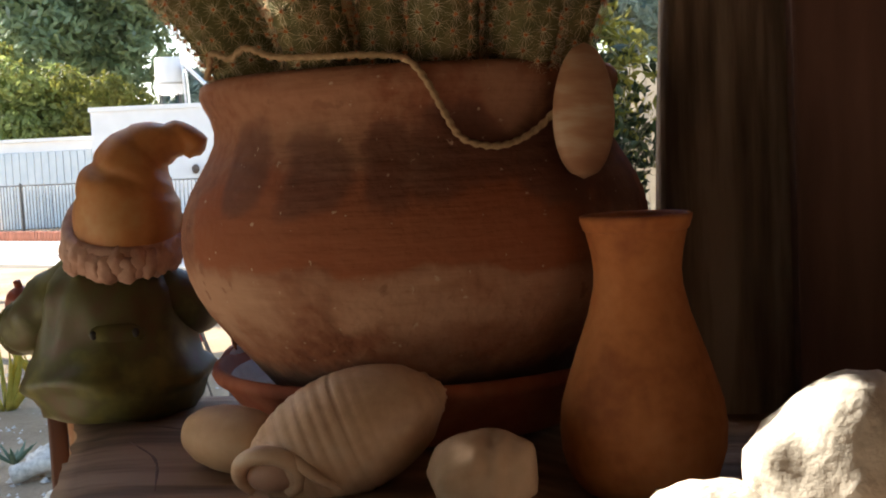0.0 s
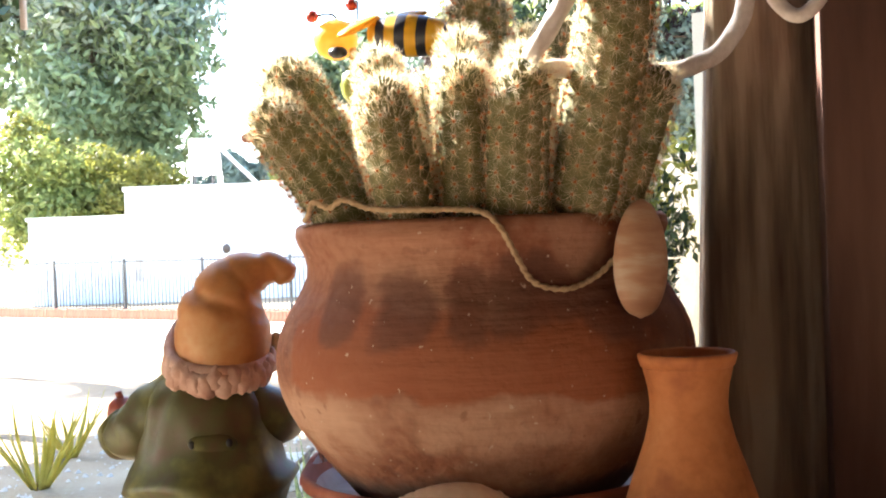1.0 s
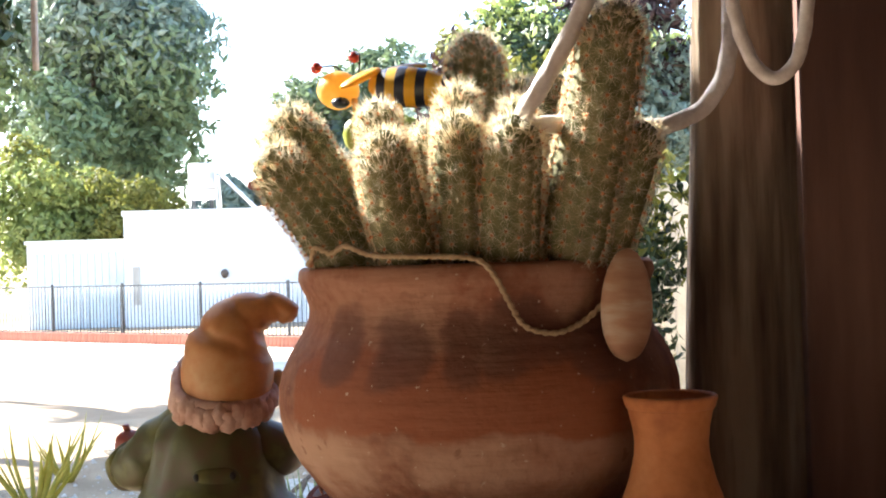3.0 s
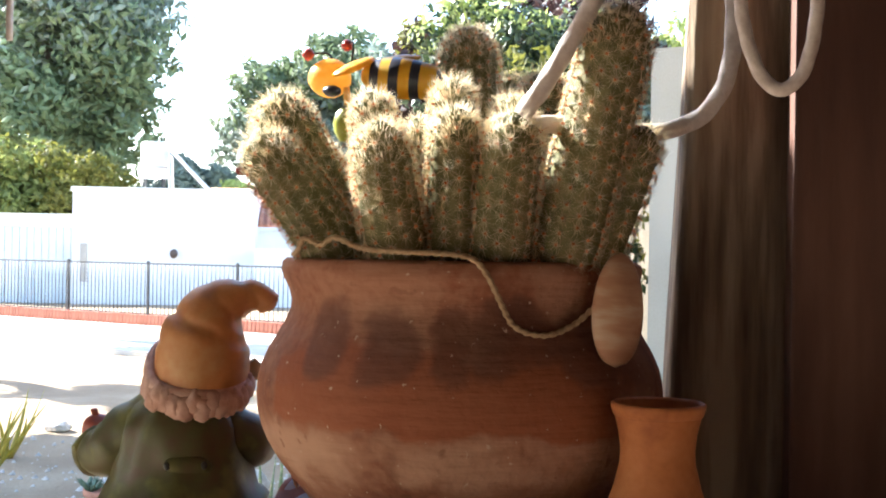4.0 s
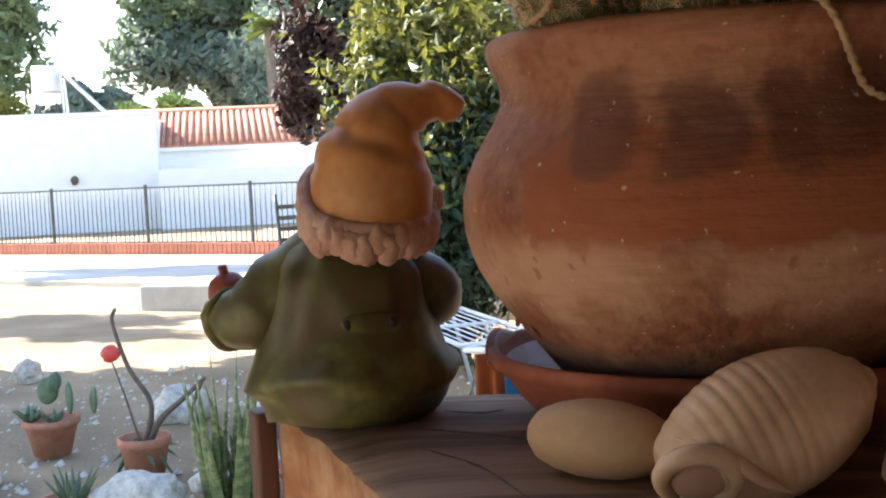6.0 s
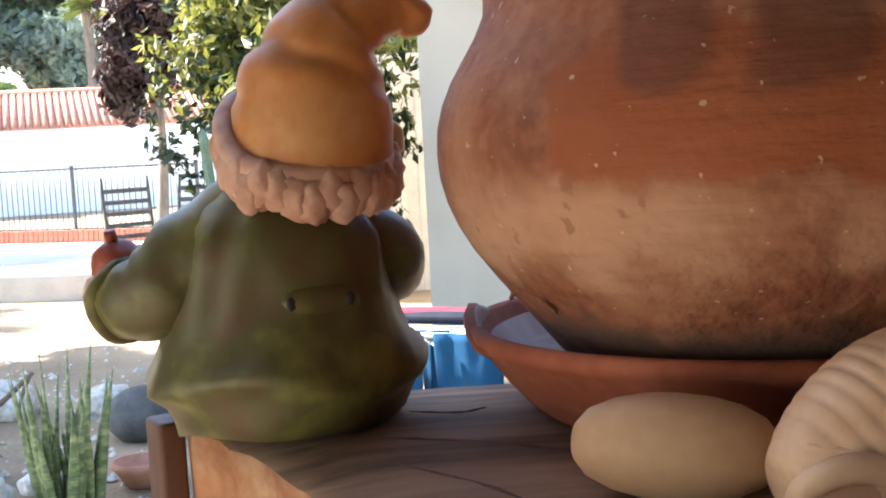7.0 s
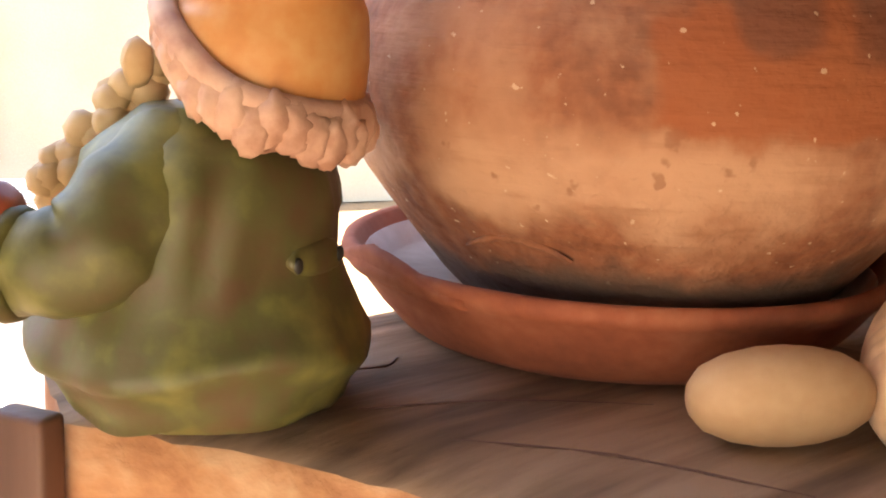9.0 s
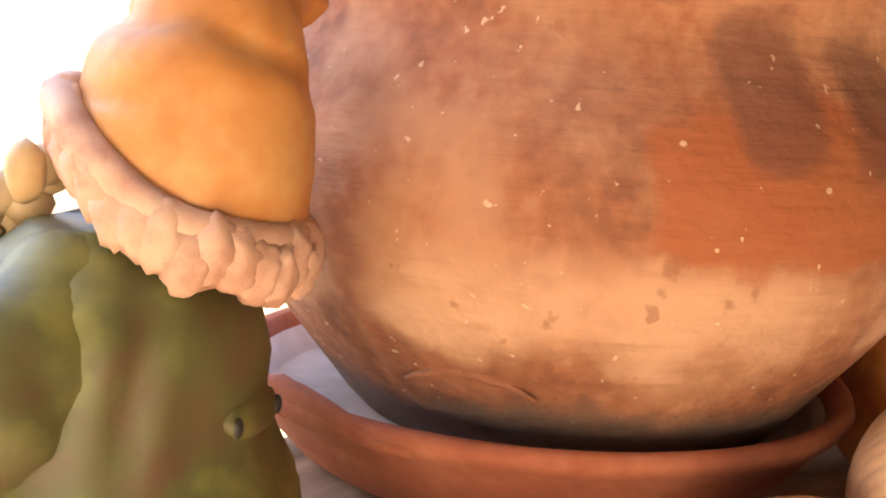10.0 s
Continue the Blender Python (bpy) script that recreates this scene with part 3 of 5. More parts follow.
def cactus_stem(root, base, tip, radius, seed, density=1.0, bulge=0.15):
    """One column: ribbed with wart-like bumps, each wart with a star of spines."""
    rnd = random.Random(seed)
    base, tip = Vector(base), Vector(tip)
    length = (tip - base).length
    bend = Vector((rnd.uniform(-1, 1), rnd.uniform(-1, 1), 0)) * 0.035 * length
    mid = (base + tip) / 2 + bend
    line = spline([base, mid, tip], 14)

    def profile(t):
        foot = 0.78 + 0.22 * min(1, t / 0.25)
        dome = radius / length * 1.25
        head = math.sqrt(max(0.0, 1 - max(0.0, (t - (1 - dome)) / dome) ** 2))
        return radius * 0.90 * foot * (1 + bulge * math.sin(math.pi * t) * 0.5) * (1.04 - 0.14 * t) * max(head, 0.03)

    # frames along the line
    frames, side = [], None
    for i, p in enumerate(line):
        d = (line[min(i + 1, len(line) - 1)] - line[max(i - 1, 0)]).normalized()
        if side is None:
            side = d.cross(Vector((0.2, 1, 0.1))).normalized()
        side = (side - d * side.dot(d)).normalized()
        frames.append((p, d, side, d.cross(side)))

    def point(t, a, lift=1.0):
        f = t * (len(line) - 1)
        i = min(int(f), len(line) - 2)
        p = line[i].lerp(line[i + 1], f - i)
        _, d, s, u = frames[i]
        return p + (s * math.cos(a) + u * math.sin(a)) * profile(t) * lift, d, (s * math.cos(a) + u * math.sin(a))

    step_len = 0.0105 / density ** 0.5
    rows_n = max(6, int(length / step_len))
    per = max(8, int(2 * math.pi * radius / 0.0105))
    bm = bmesh.new()
    nr, na = rows_n * 4, per * 4
    rings = []
    for r in range(nr + 1):
        t = r / nr
        ring = []
        for k in range(na):
            a = 2 * math.pi * k / na
            ph = (t * rows_n + (k / 4) * 0.5) % 1.0
            pk = (k / 4) % 1.0
            bump = max(0.0, math.cos(2 * math.pi * ph)) * max(0.0, math.cos(2 * math.pi * pk))
            p, d, o = point(t, a)
            ring.append(bm.verts.new(p + o * 0.0019 * (bump - 0.3)))
        rings.append(ring)
    for a, b in zip(rings, rings[1:]):
        for k in range(na):
            bm.faces.new((a[k], a[(k + 1) % na], b[(k + 1) % na], b[k]))
    bm.faces.new(rings[-1])
    stem = part("stem", bm, M_STEM, root)
    # spines
    vs, fs, mi = [], [], []

    def spine(p, d, length, w, m):
        e = d.cross(Vector((0.31, 0.77, 0.55))).normalized() * w
        g = d.cross(e).normalized() * w
        i = len(vs)
        vs.extend([p + e, p - 0.5 * e + 0.87 * g, p - 0.5 * e - 0.87 * g, p + d * length])
        fs.extend([(i, i + 1, i + 3), (i + 1, i + 2, i + 3), (i + 2, i, i + 3)])
        mi.extend([m] * 3)

    # soft crown of long white spines round the tip
    for k in range(260):
        t = 1 - radius / length * 1.1 * rnd.random() ** 0.8
        p, d, o = point(min(t, 0.998), rnd.uniform(0, 2 * math.pi))
        spine(p, (o * rnd.uniform(0.2, 0.9) + d * rnd.uniform(0.5, 1.1) + Vector((rnd.uniform(-0.3, 0.3), rnd.uniform(-0.3, 0.3), rnd.uniform(-0.3, 0.3)))).normalized(), rnd.uniform(0.006, 0.013), 0.00032, 0)
    for r in range(1, rows_n + 1):
        for k in range(per):
            t = (r - (0.5 * k) % 1.0 + rnd.uniform(-0.14, 0.14)) / rows_n
            if not 0.03 < t < 0.999 or rnd.random() > profile(t) / radius * 1.5:
                continue
            a = 2 * math.pi * (k + rnd.uniform(-0.12, 0.12)) / per
            p, d, o = point(t, a)
            dome = radius / length * 1.25
            top = max(0.0, (t - (1 - dome)) / dome) ** 1.5
            axis = (o * (1 - top) + d * top).normalized()
            p = p + o * 0.0018
            across = axis.cross(d if abs(axis.dot(d)) < 0.9 else frames[0][2]).normalized()
            other = axis.cross(across)
            n = rnd.randint(13, 17)
            for q in range(n):
                b = 2 * math.pi * (q + rnd.uniform(-0.3, 0.3)) / n
                dd = ((across * math.cos(b) + other * math.sin(b)) * 0.93 + axis * rnd.uniform(0.12, 0.50 + 0.6 * top)).normalized()
                spine(p + dd * 0.0011, dd, rnd.uniform(0.0055, 0.0098), 0.00025, 0)
            for q in range(1 if rnd.random() < 0.7 else 0):
                dd = (axis + across * rnd.uniform(-0.6, 0.6) + other * rnd.uniform(-0.6, 0.6)).normalized()
                spine(p, dd, rnd.uniform(0.006, 0.011), 0.00026, 1)
            # woolly centre of the wart
            spine(p - axis * 0.0004, axis, 0.0030, 0.0021, 2 if top < 0.6 else 0)
    sp = part("spines", (vs, fs), [M_SPINE, M_SPINE_R, M_WOOL], stem, "fine pale radial spines", smooth=False)
    sp.data.polygons.foreach_set("material_index", mi)
    tagged(sp, kind="stuff")
    return stem


def cactus():
    root = thing("cactus", (0.004, 0.002, 1.222), "clustered spiny columnar cactus with many stems in the terracotta pot", "cactus")
    z0 = -0.01
    stems = [
        ((-0.062, -0.045, z0), (-0.143, -0.068, 0.146), 0.029, 1), ((-0.070, -0.065, z0), (-0.146, -0.102, 0.112), 0.026, 2), ((-0.075, 0.00, z0), (-0.130, 0.005, 0.115), 0.024, 3),
        ((-0.024, -0.090, z0), (-0.040, -0.150, 0.116), 0.0235, 4), ((-0.04, -0.060, z0), (-0.062, -0.078, 0.146), 0.0205, 5),
        ((0.003, -0.092, z0), (0.012, -0.136, 0.128), 0.0205, 6), ((-0.004, -0.05, z0), (0.002, -0.062, 0.158), 0.0205, 7),
        ((0.040, -0.09, z0), (0.058, -0.150, 0.122), 0.0240, 8), ((0.040, -0.05, z0), (0.048, -0.070, 0.144), 0.0210, 9),
        ((0.078, -0.070, z0), (0.131, -0.148, 0.196), 0.0275, 10), ((0.098, -0.060, z0), (0.146, -0.113, 0.116), 0.0195, 11),
        ((-0.006, 0.035, z0), (-0.005, 0.068, 0.222), 0.030, 12), ((0.05, 0.03, z0), (0.066, 0.05, 0.180), 0.028, 13), ((0.08, 0.03, z0), (0.11, 0.06, 0.15), 0.025, 14),
        ((-0.05, 0.04, z0), (-0.085, 0.09, 0.14), 0.025, 15), ((0.02, 0.07, z0), (0.03, 0.10, 0.185), 0.026, 16),
        ((-0.02, -0.03, z0), (-0.030, -0.045, 0.13), 0.022, 17), ((0.03, -0.03, z0), (0.026, -0.06, 0.11), 0.022, 18), ((0.075, -0.02, z0), (0.105, -0.05, 0.12), 0.024, 19),
    ]
    for b, t, r, s in stems:
        cactus_stem(root, b, t, r, s)
    for n, (x, y, z) in enumerate([(-0.160, -0.078, 0.086), (-0.139, -0.057, 0.128), (-0.128, -0.056, 0.112), (-0.120, -0.052, 0.098)]):
        part("dry_fruit", lump((0.0065, 0.004, 0.004), (x, y, z), 0.2, 2, n, 2, turn=(0, 20 * n, 30 * n)), M_BUD, root, "withered dark red fruit")


cactus()


def twine():
    pts = [(-0.118, -0.080, 1.2435), (-0.108, -0.102, 1.2475), (-0.100, -0.115, 1.2560), (-0.085, -0.125, 1.2515), (-0.072, -0.131, 1.2565), (-0.05, -0.1405, 1.2495), (-0.02, -0.148, 1.2475), (0.012, -0.1495, 1.2465), (0.032, -0.1475, 1.2435), (0.043, -0.1455, 1.2325), (0.053, -0.1385, 1.2120), (0.060, -0.1335, 1.1985), (0.070, -0.1295, 1.1920), (0.085, -0.124, 1.1900), (0.100, -0.114, 1.1950), (0.112, -0.1075, 1.2035), (0.122, -0.107, 1.214)]
    tagged(part("twine", tube(spline([(0.004 + (x - 0.004) * 0.97, y * 0.968, z) for x, y, z in pts], 14), 0.0019, 12, twist=950, lobes=2, depth=0.30), M_TWINE), "twisted jute twine slung round the pot rim", "twine")


twine()


def pendant():
    bm = bmesh.new()
    prof = []
    for k in range(25):
        t = k / 24
        w = math.sqrt(max(0.0, 1 - (2 * t - 1) ** 2)) * (1.06 - 0.16 * t)
        prof.append((max(0.0205 * w, 0.0004), (t - 0.5) * 0.082))
    lathe(prof, 40, Matrix.Diagonal((1, 0.6, 1, 1)), wobble=0.03, bm=bm)
    ob = part("hanging_shell", bm, M_PENDANT)
    ob.matrix_basis = pose(0.132, -0.1045, 1.2085, -4, 5, 32)
    tagged(ob, "smooth brown banded seashell hung on twine against the pot", "seashell")


pendant()


def bee():
    root = thing("bee_ornament", (-0.065, 0.01, 1.235), "yellow and black striped plastic bee on a stick among the cacti", "ornament")
    o = Vector((-0.065, 0.01, 1.235))

    def q(x, y, z):
        return Vector((x, y, z)) - o

    # striped body along x, head to the left
    bm = bmesh.new()
    prof = [(0.001, -0.044), (0.007, -0.043), (0.0115, -0.039), (0.0140, -0.033), (0.0155, -0.026), (0.0158, -0.0255), (0.0165, -0.018), (0.0168, -0.0175), (0.0172, -0.009), (0.0172, -0.0085), (0.0168, -0.001), (0.0166, -0.0005), (0.0150, 0.008), (0.0148, 0.0085), (0.0125, 0.016), (0.009, 0.021), (0.006, 0.024), (0.001, 0.0245)]
    m = Matrix.Translation(q(-0.058, 0.008, 1.391)) @ pose(0, 0, 0, 0, -84, 0)
    lathe(prof, 28, m, bm=bm)
    inv = m.inverted()
    for f in bm.faces:
        z = (inv @ f.calc_center_median()).z
        f.material_index = 1 if any(a < z < b for a, b in ((-0.0265, -0.0178), (-0.0088, -0.0006), (0.0082, 0.0155), (-0.046, -0.038))) else 0
    part("body", bm, [M_YELLOW, M_NAVY], root)
    part("head", lump((0.0185, 0.017, 0.0165), q(-0.112, 0.016, 1.392), 0.04, 2, 3, 3), M_ORANGE_T, root, "translucent orange-yellow head")
    part("chin", lump((0.008, 0.008, 0.005), q(-0.106, 0.0, 1.379), 0.1, 2, 4, 2), M_NAVY, root)
    for x, y, z, bx in ((-0.130, 0.012, 1.4115, -0.118), (-0.099, 0.022, 1.4205, -0.106)):
        line = spline([q(bx + 0.012, 0.016, 1.400), q((x + bx) / 2 + 0.010, 0.016, z + 0.001), q(x, y, z)], 8)
        a = part("antenna", tube(line, 0.0009, 6), M_BLACK, root)
        part("antenna_ball", lump((0.0052, 0.0052, 0.0052), q(x, y, z), 0.04, 2, 1, 2), M_REDBALL, a, "dark red ball")
    for x, y, z, ry in ((-0.088, 0.0, 1.399, 25), (-0.055, 0.022, 1.408, 10), (-0.07, 0.03, 1.405, -10)):
        part("wing", lump((0.020, 0.011, 0.0035), q(x, y, z), 0.1, 2, x * 50, 2, turn=(20, -ry, 20)), M_YELLOW, root)
    for x, z in ((-0.095, 1.345), (-0.058, 1.350)):
        part("leg", tube(spline([q(x, 0.005, 1.382), q(x + 0.003, 0.0, z + 0.012), q(x + 0.001, 0.002, z)], 5), 0.003, 8), M_ORANGE_T, root)
    part("leaf_base", lump((0.012, 0.009, 0.016), q(-0.092, 0.0, 1.352), 0.2, 2, 5, 2), M_GREENPL, root, "green plastic leaf")
    part("stick", tube([q(-0.072, 0.012, 1.235), q(-0.068, 0.010, 1.385)], 0.0025, 8), M_GREENPL, root)


bee()


# ---- things on the shelf ----
def gnome():
    """Garden gnome seen from behind, one mesh."""
    bm = bmesh.new()
    # coat: flared, wavy hem, waist and shoulders
    prof = [(0.044, 0.000), (0.055, 0.001), (0.060, 0.005), (0.0625, 0.012), (0.0660, 0.019), (0.0715, 0.0245), (0.0735, 0.0275), (0.0712, 0.032), (0.0655, 0.042), (0.0600, 0.053), (0.0575, 0.064), (0.056, 0.074), (0.055, 0.085), (0.053, 0.095), (0.049, 0.104), (0.042, 0.112), (0.034, 0.118), (0.026, 0.124)]
    segs = 72
    rings = []
    for r, z in prof:
        ring = []
        low = max(0.0, 1 - z / 0.05)
        for k in range(segs):
            a = 2 * math.pi * k / segs
            w = 1 + low * (0.045 * math.sin(3 * a + 0.6) + 0.03 * math.sin(5 * a + 2)) + 0.035 * noise.noise((math.cos(a) * 2.2, math.sin(a) * 2.2, z * 38)) + 0.016 * noise.noise((math.cos(a) * 6, math.sin(a) * 6, z * 90))
            fold = 1 - 0.03 * max(0.0, math.cos(a + 1.9)) * max(0.0, 1 - abs(z - 0.065) / 0.03)
            zz = z + (0.006 * math.sin(3 * a + 0.6) if 0.003 < z < 0.04 else 0)
            ring.append(bm.verts.new((r * w * fold * math.cos(a), r * w * fold * 0.97 * math.sin(a), zz)))
        rings.append(ring)
    for a, b in zip(rings, rings[1:]):
        for k in range(segs):
            bm.faces.new((a[k], a[(k + 1) % segs], b[(k + 1) % segs], b[k])).material_index = 0
    bm.faces.new(rings[0][::-1])
    bm.faces.new(rings[-1])
    # sleeves: bent arms with rolled cuffs
    tube(spline([(-0.014, -0.004, 0.104), (-0.042, -0.014, 0.086), (-0.061, -0.013, 0.070), (-0.078, 0.004, 0.066)], 8), lambda t: 0.0245 + 0.001 * math.sin(math.pi * t) - 0.0045 * t + 0.0008 * math.sin(t * 25), 22, bm=bm, mat=0)
    tube(spline([(0.028, 0.004, 0.100), (0.046, 0.004, 0.088), (0.056, 0.022, 0.078), (0.049, 0.050, 0.078)], 8), lambda t: 0.019 + 0.003 * math.sin(math.pi * t), 18, bm=bm, mat=0)
    ring = []
    ax = Vector((-0.55, 0.82, 0.05)).normalized()
    s1 = ax.cross(Vector((0, 0, 1))).normalized()
    s2 = ax.cross(s1)
    c = Vector((-0.079, 0.005, 0.066))
    tube([c + (s1 * math.cos(q) + s2 * math.sin(q)) * 0.0180 for q in [2 * math.pi * k / 32 for k in range(33)]], 0.0046, 10, bm=bm, mat=0)
    # moulded wrinkles over coat and sleeves
    bm.normal_update()
    for v in bm.verts:
        if v.co.z > 0.004:
            ridge = 1 - abs(noise.noise((v.co.x * 26 + 3, v.co.y * 26, v.co.z * 48))) * 2.4
            v.co += v.normal * (0.0016 * noise.noise(v.co * 42) + 0.0017 * max(0.0, ridge) ** 2)
    # deep folds under the sleeve and round the waist
    for v in bm.verts:
        if v.co.z > 0.02 and v.co.y < 0.02:
            for (x0, z0), (x1, z1), w, depth in (((-0.050, 0.058), (0.004, 0.062), 0.0042, 0.0032), ((-0.020, 0.098), (-0.032, 0.062), 0.0040, 0.0030), ((0.006, 0.050), (0.046, 0.047), 0.0040, 0.0022)):
                k = min(1.0, max(0.0, ((v.co.x - x0) * (x1 - x0) + (v.co.z - z0) * (z1 - z0)) / ((x1 - x0) ** 2 + (z1 - z0) ** 2)))
                d = math.hypot(v.co.x - x0 - k * (x1 - x0), v.co.z - z0 - k * (z1 - z0)) / w
                v.co -= v.normal * depth * (math.exp(-d * d) - 0.5 * math.exp(-(d - 2.2) ** 2)) * math.sin(math.pi * (0.15 + 0.7 * k))
    # hand and apple
    lump((0.013, 0.016, 0.011), c + ax * 0.014 + Vector((-0.004, 0, 0.004)), 0.2, 2, 1, 2, bm=bm, mat=3)
    lump((0.0142, 0.0142, 0.0132), (-0.0850, 0.016, 0.0845), 0.12, 1.5, 2, 3, bm=bm, mat=2)
    tube([(-0.0865, 0.014, 0.0955), (-0.0875, 0.012, 0.1020)], 0.0032, 7, bm=bm, mat=2)
    # fluffy collar: ring of lobes
    rnd = random.Random(5)
    hc = Vector((0.018, -0.014, 0.128))

    def tilt(a, r):
        up = max(0.0, -0.8 * math.cos(a) + 0.6 * math.sin(a))
        return r * (0.30 * math.sin(a) - 0.12 * math.cos(a)) + 0.018 * up ** 2
    for k in range(34):
        a = 2 * math.pi * k / 34
        cr = 0.0408 - 0.0045 * max(0.0, -0.8 * math.cos(a) + 0.6 * math.sin(a))
        p = hc + Vector((cr * math.cos(a), cr * math.sin(a), 0.002 + tilt(a, 0.043) + rnd.uniform(-0.002, 0.002)))
        lump((0.0080, 0.0088, 0.0118), p, 0.24, 2.2, k * 1.3, 3, bm=bm, mat=1, turn=(rnd.uniform(-15, 15), rnd.uniform(-15, 15), math.degrees(a)))
    tube([hc + Vector((0.039 * math.cos(q), 0.039 * math.sin(q), 0.009 + tilt(q, 0.039))) for q in [2 * math.pi * k / 36 for k in range(37)]], 0.0065, 8, bm=bm, mat=1)
    # beard curls at the front
    for k in range(26):
        t = k / 25
        p = Vector((-0.005 - 0.040 * t + rnd.uniform(-0.008, 0.008), 0.030 + 0.034 * t + rnd.uniform(-0.006, 0.006), 0.140 - 0.062 * t + rnd.uniform(-0.005, 0.005)))
        lump((0.0085, 0.0075, 0.0075), p, 0.25, 2.5, k * 1.7, 2, bm=bm, mat=4)
    for x, y in ((-0.026, 0.008), (0.062, 0.006)):
        lump((0.007, 0.006, 0.010), (x, y, 0.142), 0.2, 2, x * 90, 2, bm=bm, mat=4)
    # hat: bulbous cone that flops over to one side, with soft folds
    hat = spline([(0.020, -0.014, 0.126), (0.022, -0.014, 0.138), (0.023, -0.015, 0.154), (0.0265, -0.015, 0.174), (0.037, -0.014, 0.194), (0.055, -0.011, 0.2055), (0.071, -0.008, 0.205), (0.082, -0.006, 0.196)], 7)

    def hat_r(t):
        keys = [(0, 0.0358), (0.14, 0.0398), (0.29, 0.0402), (0.43, 0.0372), (0.57, 0.0272), (0.71, 0.0160), (0.86, 0.0115), (0.96, 0.0100), (1.0, 0.0035)]
        for (a, ra), (b, rb) in zip(keys, keys[1:]):
            if t <= b:
                k = (t - a) / (b - a)
                return (ra + (rb - ra) * k) * (1 - 0.035 * max(0.0, math.sin(t * 30)) * (0.3 < t < 0.9))
        return 0.003

    before = set(bm.verts)
    tube(hat, hat_r, 40, bm=bm, mat=5)
    for v in bm.verts:
        if v not in before:
            k = max(0.0, 1 - max(0.0, v.co.z - 0.122) / 0.05)
            v.co.z += k * tilt(math.atan2(v.co.y + 0.014, v.co.x - 0.02), 0.036)
            c = min(hat, key=lambda p: (p - v.co).length)
            out = (v.co - c).normalized()
            # soft diagonal creases round the upper half
            ph = ((v.co.z + 1.1 * v.co.x + 0.25 * v.co.y) / 0.043 + 0.55 * noise.noise(v.co * 32)) % 1.0
            crease = math.exp(-((ph - 0.5) / 0.13) ** 2) - 0.25
            v.co -= out * 0.0040 * crease * min(1.0, max(0.0, (v.co.z - 0.158) / 0.02)) * (1 if v.co.x < 0.06 else 0.35)
    # waist fold and half-belt with its buttonhole at the back
    lump((0.0200, 0.0045, 0.0085), (0.0225, -0.0480, 0.066), 0.14, 2, 1, 3, bm=bm, mat=0, turn=(0, 3, 24))
    for x, y in ((0.0085, -0.0568), (0.0365, -0.0458)):
        lump((0.0027, 0.0016, 0.0036), (x, y + 0.0003, 0.0665), 0.1, 2, 3, 2, bm=bm, mat=6, turn=(0, 0, 20))
    ob = part("garden_gnome", bm, [M_COAT, M_FUR, M_APPLE, M_SKIN, M_BEARD, M_HAT, M_BLACK])
    ob.location = (-0.243, 0.033, 1.001)
    tagged(ob, "glazed ceramic garden gnome in green coat and orange hat", "gnome statue")


gnome()


def vase():
    prof = [(0.026, 0.0), (0.036, 0.003), (0.0435, 0.012), (0.0478, 0.026), (0.0488, 0.040), (0.0472, 0.054), (0.0430, 0.068), (0.0370, 0.086), (0.0298, 0.106), (0.0260, 0.122), (0.0254, 0.131), (0.0266, 0.142), (0.0292, 0.153), (0.0318, 0.1605), (0.0322, 0.163), (0.0307, 0.164)]
    inner = [(0.0287, 0.162), (0.0245, 0.145), (0.0225, 0.130), (0.027, 0.105), (0.040, 0.06), (0.03, 0.01)]
    root = thing("clay_vase", (0.1605, -0.130, 0.983), "small orange clay vase with narrow neck on the shelf", "vase")
    part("body", lathe(prof[:-3] + [(0.0300, 0.1575), (0.0287, 0.157)] + inner[1:], 72, wobble=0.008, seed=2), M_VASE, root)
    part("rim", lathe([(0.0296, 0.1545), (0.0306, 0.1552), (0.0323, 0.1605), (0.0325, 0.1630), (0.0307, 0.1640), (0.0285, 0.1620), (0.0272, 0.1550)], 72, wobble=0.008, seed=2), M_VASE, root, "worn clay rim")


vase()


def egg():
    bm = bmesh.new()
    lathe([(0.0004, -0.0350), (0.008, -0.0335), (0.0135, -0.029), (0.0178, -0.020), (0.0202, -0.009), (0.0207, 0.001), (0.0198, 0.012), (0.0172, 0.022), (0.0125, 0.030), (0.0075, 0.0335), (0.0004, 0.0350)], 40, bm=bm)
    tube([(0.0040, 0.0, 0.0), (0.0041, 0.0, 0.0)], 0.0002, 4, bm=bm)
    ob = part("egg_stone", bm, M_EGG)
    ob.matrix_basis = pose(-0.085, -0.150, 1.0208, 0, 90, -29) @ Matrix.Diagonal((1, 1, 1.15, 1))
    tagged(ob, "smooth pale egg-shaped stone on the shelf", "stone")


egg()


